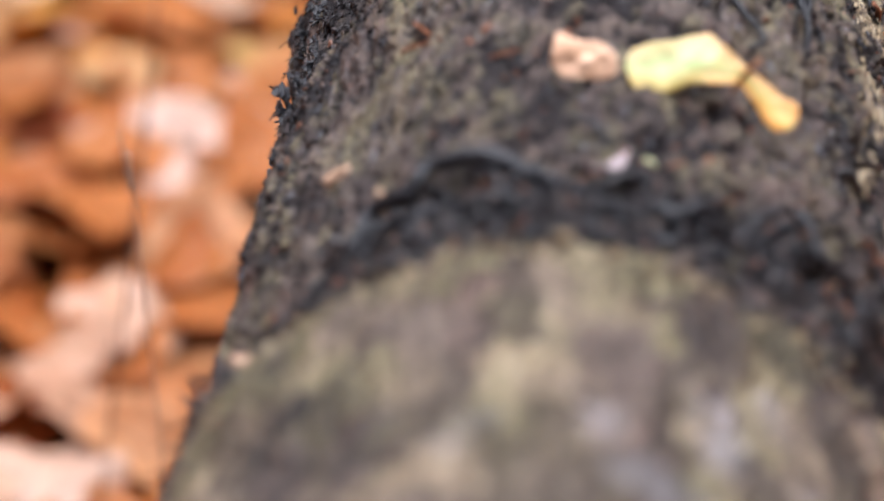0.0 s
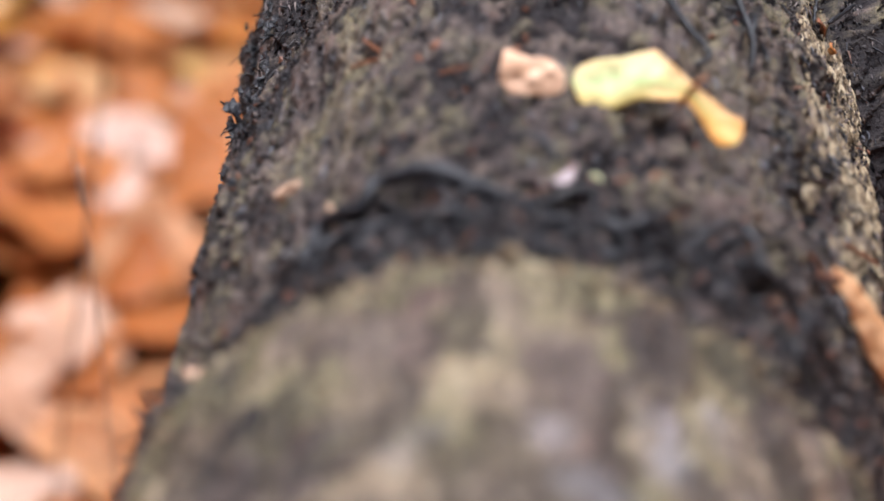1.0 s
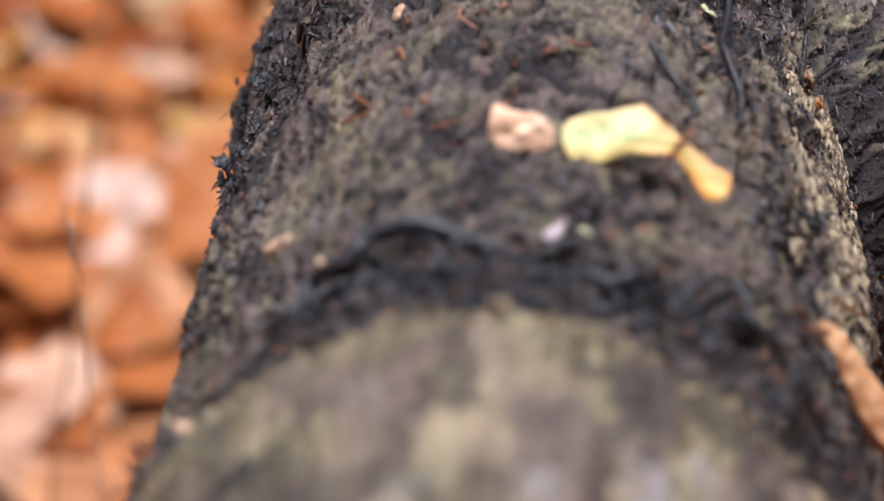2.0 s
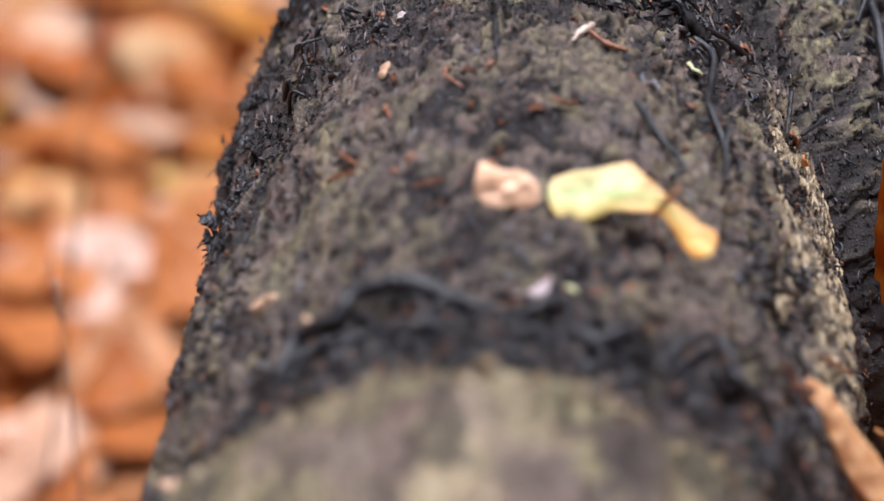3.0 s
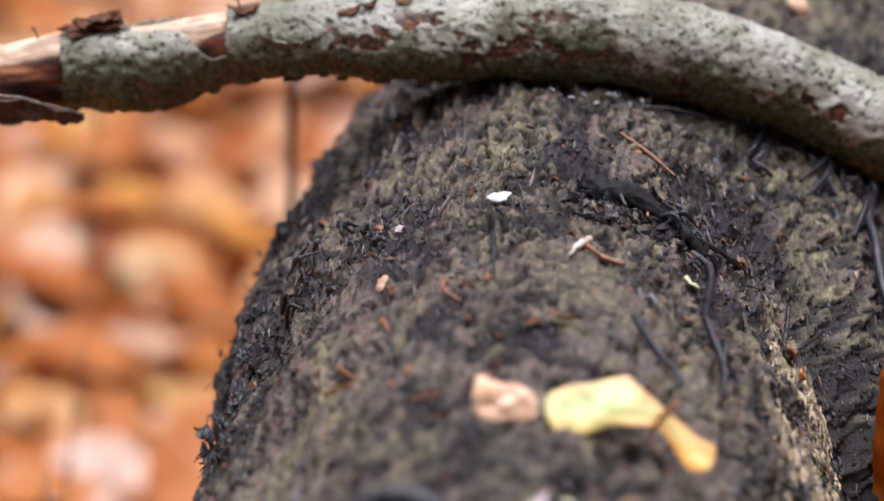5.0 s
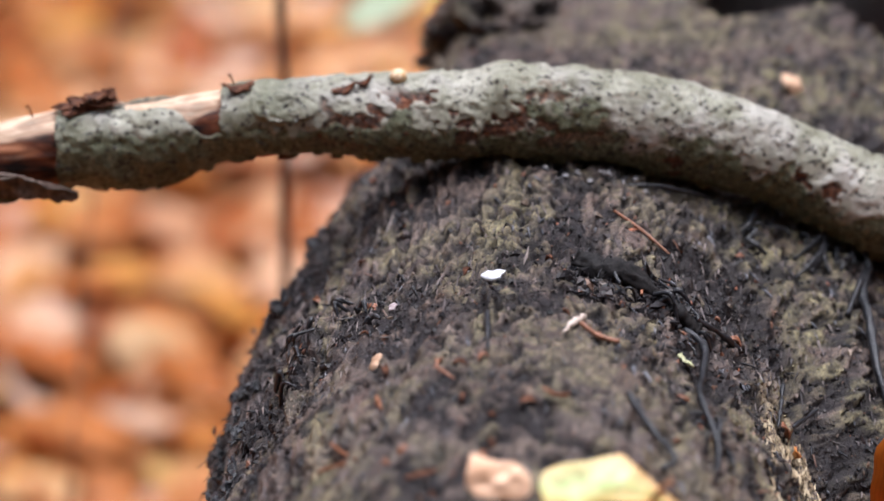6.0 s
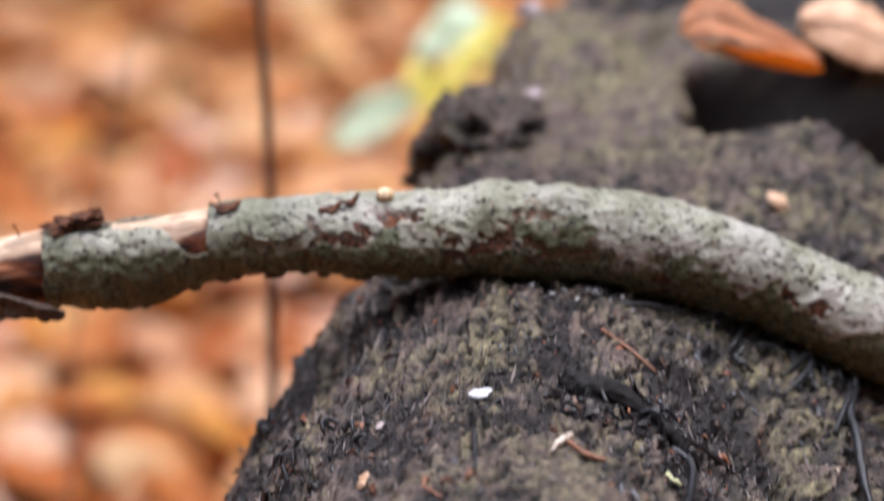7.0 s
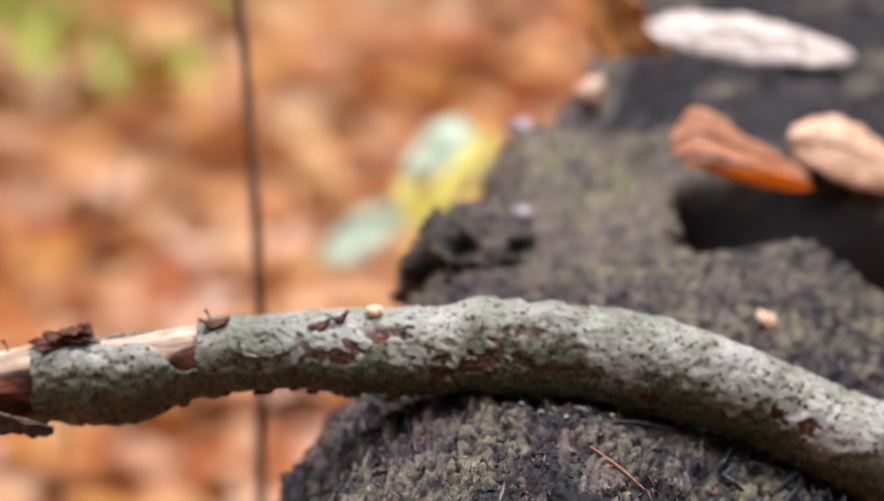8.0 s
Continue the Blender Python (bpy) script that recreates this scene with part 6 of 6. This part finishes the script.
# ---------------------------------------------------------------- stems and the seedling behind the log
def stalk_thing(name, label, category, pts, radii, mat):
    base = Vector(pts[0])
    ob = part(name, tube_mesh(name, [tuple(Vector(p) - base) for p in pts], radii, 8, 0.0003, 3, n=40), mat)
    ob.location = base
    return tagged(ob, label, category)


stalk_thing("withered_plant", "thin upright brown dry stem growing from the litter", "plant stem",
            [(-0.0705, 0.62, -0.44), (-0.0705, 0.62, -0.12), (-0.0728, 0.62, 0.0385), (-0.0715, 0.62, 0.1225), (-0.0732, 0.62, 0.1788), (-0.0754, 0.62, 0.2336), (-0.0797, 0.62, 0.2869), (-0.086, 0.62, 0.36)], [0.0026, 0.0024, 0.0022, 0.0017], M_STEM)
stalk_thing("grass_stalk", "thin pale dry grass stalk standing in the litter", "stem", [(-0.1409, 0.340, -0.430), (-0.1609, 0.350, -0.0191), (-0.1626, 0.350, -0.0027), (-0.1643, 0.350, 0.0108), (-0.1660, 0.350, 0.0263)], [0.0006, 0.0005, 0.0003], M_PALE)
stalk_thing("withered_plant", "thin leaning brown dry stem in the litter", "plant stem", [(-0.235, 0.53, -0.44), (-0.185, 0.60, -0.11), (-0.168, 0.66, 0.06), (-0.150, 0.70, 0.15), (-0.140, 0.72, 0.2)], [0.0008, 0.0006, 0.0004], M_STEM)

M_MINT = plain_material("pale_green_leaf", (0.44, 0.56, 0.34), (0.66, 0.76, 0.54), 60, 0.35, depth=0.001)
M_LEMON = plain_material("yellow_seedling_leaf", (0.70, 0.58, 0.07), (0.90, 0.82, 0.22), 60, 0.35, depth=0.001)


def seedling():
    root = empty("seedling", "small seedling with pale green and yellow leaves behind the log", "seedling", at=(0.02, 1.25, -0.09))
    part("stem", tube_mesh("stem", [(-0.01, 0, -0.35), (0.003, 0, 0.04), (-0.002, -0.01, 0.09)], [0.0016, 0.0013, 0.0009], 6), M_STEM, root)
    for k, (c, w, mat) in enumerate([
        ([(0.0055, 1.2, -0.0093), (-0.0178, 1.2, -0.0226), (-0.0394, 1.2, -0.0321), (-0.0600, 1.2, -0.0446)], [0.006, 0.016, 0.017, 0.004], M_MINT),
        ([(-0.0071, 1.2, 0.0150), (0.0107, 1.2, 0.0281), (0.0285, 1.2, 0.0318), (0.0445, 1.2, 0.0300)], [0.006, 0.018, 0.018, 0.005], M_MINT),
        ([(-0.0106, 1.19, 0.0045), (0.0037, 1.19, -0.0030), (0.0217, 1.19, -0.0142), (0.0397, 1.19, -0.0255)], [0.008, 0.016, 0.014, 0.004], M_LEMON),
        ([(0.0325, 1.2, -0.0225), (0.0431, 1.2, 0.0001), (0.0500, 1.2, 0.0189), (0.0551, 1.2, 0.0374)], [0.004, 0.011, 0.011, 0.003], M_LEMON),
        ([(-0.0011, 1.180, -0.0171), (0.0185, 1.180, 0.0071), (0.0379, 1.180, 0.0275), (0.0519, 1.180, 0.0440)], [0.005, 0.015, 0.016, 0.005], M_LEMON),
        ([(-0.0029, 1.170, -0.0305), (0.0184, 1.170, -0.0174), (0.0361, 1.170, -0.0062), (0.0555, 1.170, 0.0067)], [0.005, 0.013, 0.013, 0.004], M_LEMON),
        ([(0.0150, 1.21, -0.0028), (0.0320, 1.21, 0.0085), (0.0480, 1.21, 0.0150)], [0.006, 0.014, 0.005], M_MINT)]):
        free_leaf("leaf", "", "", c, w, mat, [(0.15, 0.5, 0.8)], -0.1, 0.002, 300 + k, root)


seedling()


# ---------------------------------------------------------------- leaf litter
def in_log(x, y, pad=0.0):
    t = 1.4 if x > float(axis_x(y)) else -1.4
    return -0.45 < y < 1.72 and abs(x - float(axis_x(y))) < float(log_radius(np.array(y), np.array(t))) * 0.86 + pad


M_TONES = {
    "pale": leaf_material("pale_beech_leaf", [(0.0, (0.76, 0.47, 0.28)), (0.5, (0.80, 0.56, 0.40)), (1.0, (0.76, 0.45, 0.22))], rough=0.45),
    "tan": leaf_material("tan_beech_leaf", [(0.0, (0.70, 0.37, 0.14)), (0.5, (0.75, 0.46, 0.22)), (1.0, (0.68, 0.33, 0.10))], rough=0.45),
    "red": leaf_material("red_beech_leaf", [(0.0, (0.48, 0.150, 0.038)), (0.5, (0.56, 0.205, 0.055)), (1.0, (0.43, 0.115, 0.028))], rough=0.5),
    "blush": leaf_material("blush_beech_leaf", [(0.0, (0.76, 0.52, 0.38)), (0.5, (0.80, 0.60, 0.48)), (1.0, (0.74, 0.47, 0.31))], rough=0.45),
    "orange": leaf_material("orange_beech_leaf", [(0.0, (0.64, 0.29, 0.115)), (0.5, (0.70, 0.38, 0.19)), (1.0, (0.58, 0.24, 0.085))], rough=0.45),
    "amber": leaf_material("amber_beech_leaf", [(0.0, (0.70, 0.32, 0.060)), (0.5, (0.76, 0.41, 0.100)), (1.0, (0.66, 0.27, 0.045))], rough=0.45)}
TONE_LABEL = {"pale": "pale pinkish-tan dead beech leaf lying in the litter", "tan": "tan dead beech leaf lying in the litter",
              "red": "deep red-brown damp beech leaf lying in the litter", "amber": "amber-orange dead beech leaf lying in the litter", "blush": "pinkish-tan dead beech leaf lying in the litter", "orange": "orange-brown dead beech leaf lying in the litter"}
BLADES = []
for k in range(8):
    r5 = random.Random(900 + k)
    ln = r5.uniform(0.070, 0.095)
    curl = r5.uniform(-0.5, 0.8)
    BLADES.append((ln, ln * r5.uniform(0.52, 0.66), curl, r5.uniform(-0.2, 0.35), r5.uniform(0.01, 0.035), 900 + k))

# where leaves of one tone lie on top of the litter
TOP_LEAVES = {
    "pale": [(-0.22, 1.15), (-0.22, 1.07), (-0.25, 0.91), (-0.27, 0.86), (-0.28, 0.74), (-0.19, 1.18), (-0.24, 1.14), (-0.23, 1.05), (-0.23, 0.92), (-0.30, 1.38), (-0.18, 1.64), (-0.32, 1.62), (-0.21, 1.70),
             (-0.29, 1.51), (-0.22, 1.37), (-0.21, 2.22), (-0.08, 2.06), (-0.10, 1.87), (-0.30, 2.40), (-0.20, 2.32), (-0.05, 2.34), (-0.18, 1.97), (-0.29, 2.04), (-0.10, 1.45), (-0.06, 1.72), (-0.11, 1.62), (-0.03, 1.90), (-0.26, 0.80), (-0.30, 0.80), (-0.15, 1.71), (-0.13, 1.57), (-0.10, 1.65), (-0.28, 0.75), (-0.25, 0.72)],
    "tan": [(-0.30, 1.58), (-0.28, 1.25), (-0.21, 1.78), (-0.18, 1.60), (-0.36, 2.09), (-0.11, 2.48), (-0.04, 2.73), (-0.24, 2.75), (-0.14, 1.55), (0.14, 2.82), (0.09, 2.69), (-0.08, 1.58), (-0.12, 1.40), (-0.06, 1.83)],
    "red": [(-0.28, 1.03), (-0.33, 1.19), (-0.26, 1.02), (-0.21, 0.97), (-0.19, 0.92), (-0.24, 1.32), (-0.17, 1.10), (-0.15, 1.32), (-0.15, 1.69), (-0.29, 1.44), (-0.18, 1.41), (-0.28, 1.57), (-0.22, 2.10),
            (0.06, 2.86), (-0.29, 2.92), (-0.32, 2.11), (-0.31, 1.48), (-0.26, 1.10), (-0.20, 1.06), (-0.26, 1.00), (-0.19, 1.13), (-0.28, 1.04), (-0.32, 1.07), (-0.21, 0.97)],
    "amber": [(-0.21, 0.76), (-0.17, 1.24), (-0.20, 0.96), (-0.21, 0.80), (-0.21, 1.00), (-0.15, 1.52), (-0.25, 1.59), (-0.28, 1.27), (-0.14, 1.34), (-0.32, 1.72), (-0.25, 1.86), (-0.34, 2.19), (-0.12, 2.17), (-0.17, 2.67)]}


def litter():
    rng = random.Random(77)
    masters = {}

    def lay(tone, x, y, z):
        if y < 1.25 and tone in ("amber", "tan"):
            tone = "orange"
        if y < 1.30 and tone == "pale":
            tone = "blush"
        k = rng.randrange(len(BLADES))
        m = pose(x, y, float(ground_z(x, y)) + z, rng.gauss(0, 12), rng.gauss(0, 10), rng.uniform(0, 360)) @ Matrix.Translation((-BLADES[k][0] / 2, 0, 0))
        if (tone, k) not in masters:
            ln, wd, curl, cup, wave, seed = BLADES[k]
            ob = empty("beech_leaf", TONE_LABEL[tone], "leaf", "fallen beech leaves")
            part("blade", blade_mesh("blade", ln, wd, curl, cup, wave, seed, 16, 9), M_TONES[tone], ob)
            part("midrib", midrib_mesh(ln, curl), M_STALK, ob)
            ob.matrix_basis = m
            masters[tone, k] = ob
        else:
            copy_thing(masters[tone, k], m)

    for tone, places in TOP_LEAVES.items():
        for x, y in places:
            lay(tone, x, y, rng.uniform(0.016, 0.022) + (0.004 if tone == "red" else 0.0))
    made = 0
    while made < 215:
        y = rng.uniform(0.60, 1.2) if made < 60 else rng.uniform(0.60, 3.2)
        x = rng.uniform(-0.17 - 0.135 * (y + 1.0), 0.02 + 0.05 * y)
        if in_log(x, y, 0.05):
            continue
        # tones shift to tan and pale farther off, where the litter looks brighter
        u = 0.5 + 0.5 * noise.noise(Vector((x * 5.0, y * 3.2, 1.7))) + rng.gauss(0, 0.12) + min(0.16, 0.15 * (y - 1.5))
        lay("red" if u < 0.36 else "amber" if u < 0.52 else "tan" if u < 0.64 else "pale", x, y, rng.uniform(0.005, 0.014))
        made += 1
    small = []
    for k in range(6):
        me = blade_mesh("tmp", 0.076, 0.048, rng.uniform(-0.3, 0.5), 0.1, 0.02, 950 + k, 7, 5)
        co = np.empty(len(me.vertices) * 3)
        me.vertices.foreach_get("co", co)
        small.append((co.reshape(-1, 3), np.array([q.vertices for q in me.polygons])))
        bpy.data.meshes.remove(me)
    groups = {"near": [[], [], 0], "far": [[], [], 0]}
    for _ in range(11000):
        if rng.random() < 0.45:
            x, y = rng.uniform(-0.85, 0.6) + rng.gauss(0, 0.12), rng.uniform(0.2, 3.4) + rng.gauss(0, 0.2)
        else:
            x, y = rng.gauss(0.0, 1.7), 1.6 + rng.gauss(0, 2.2)
        if in_log(x, y):
            continue
        co, fa = rng.choice(small)
        m = np.array(pose(x, y, float(ground_z(x, y)) + rng.uniform(-0.004, 0.008), rng.gauss(0, 11), rng.gauss(0, 9), rng.uniform(0, 360)))
        # brightness of the farther litter is put into a paler leaf colour
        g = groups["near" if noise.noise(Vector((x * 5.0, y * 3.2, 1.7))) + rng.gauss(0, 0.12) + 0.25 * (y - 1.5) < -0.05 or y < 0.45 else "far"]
        g[0].append(co @ m[:3, :3].T * rng.uniform(0.8, 1.15) + m[:3, 3])
        g[1].append(fa + g[2])
        g[2] += len(co)
    for key, mat, label in (("near", M_STUFF, "deep red-orange beech leaf litter covering the ground"), ("far", M_FARSTUFF, "paler tan and orange beech leaf litter covering the ground")):
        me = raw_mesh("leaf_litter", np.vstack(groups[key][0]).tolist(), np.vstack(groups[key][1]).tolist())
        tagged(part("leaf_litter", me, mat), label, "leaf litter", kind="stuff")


litter()

M_GRASS = plain_material("green_blade", (0.30, 0.34, 0.05), (0.58, 0.60, 0.14), 60, 0.45)
for k in range(60):
    r6 = random.Random(620 + k)
    cx, cy = ((-0.46, 3.10), (-0.16, 3.05), (-0.31, 2.65), (-0.30, 3.25), (-0.02, 3.20), (-0.42, 2.75), (0.10, 3.30))[k % 7]
    ob = part("green_leaf", blade_mesh("green_leaf", r6.uniform(0.06, 0.10), r6.uniform(0.03, 0.05), 0.8, 0.2, 0.03, 620 + k, 12, 7), M_GRASS)
    ob.matrix_basis = pose(cx + r6.gauss(0, 0.06), cy + r6.gauss(0, 0.10), r6.uniform(-0.39, -0.34), r6.gauss(0, 20), -r6.uniform(5, 50), r6.uniform(0, 360))
    tagged(ob, "yellow-green leaf growing among the dead leaves", "green leaf", "green leaves in the litter")
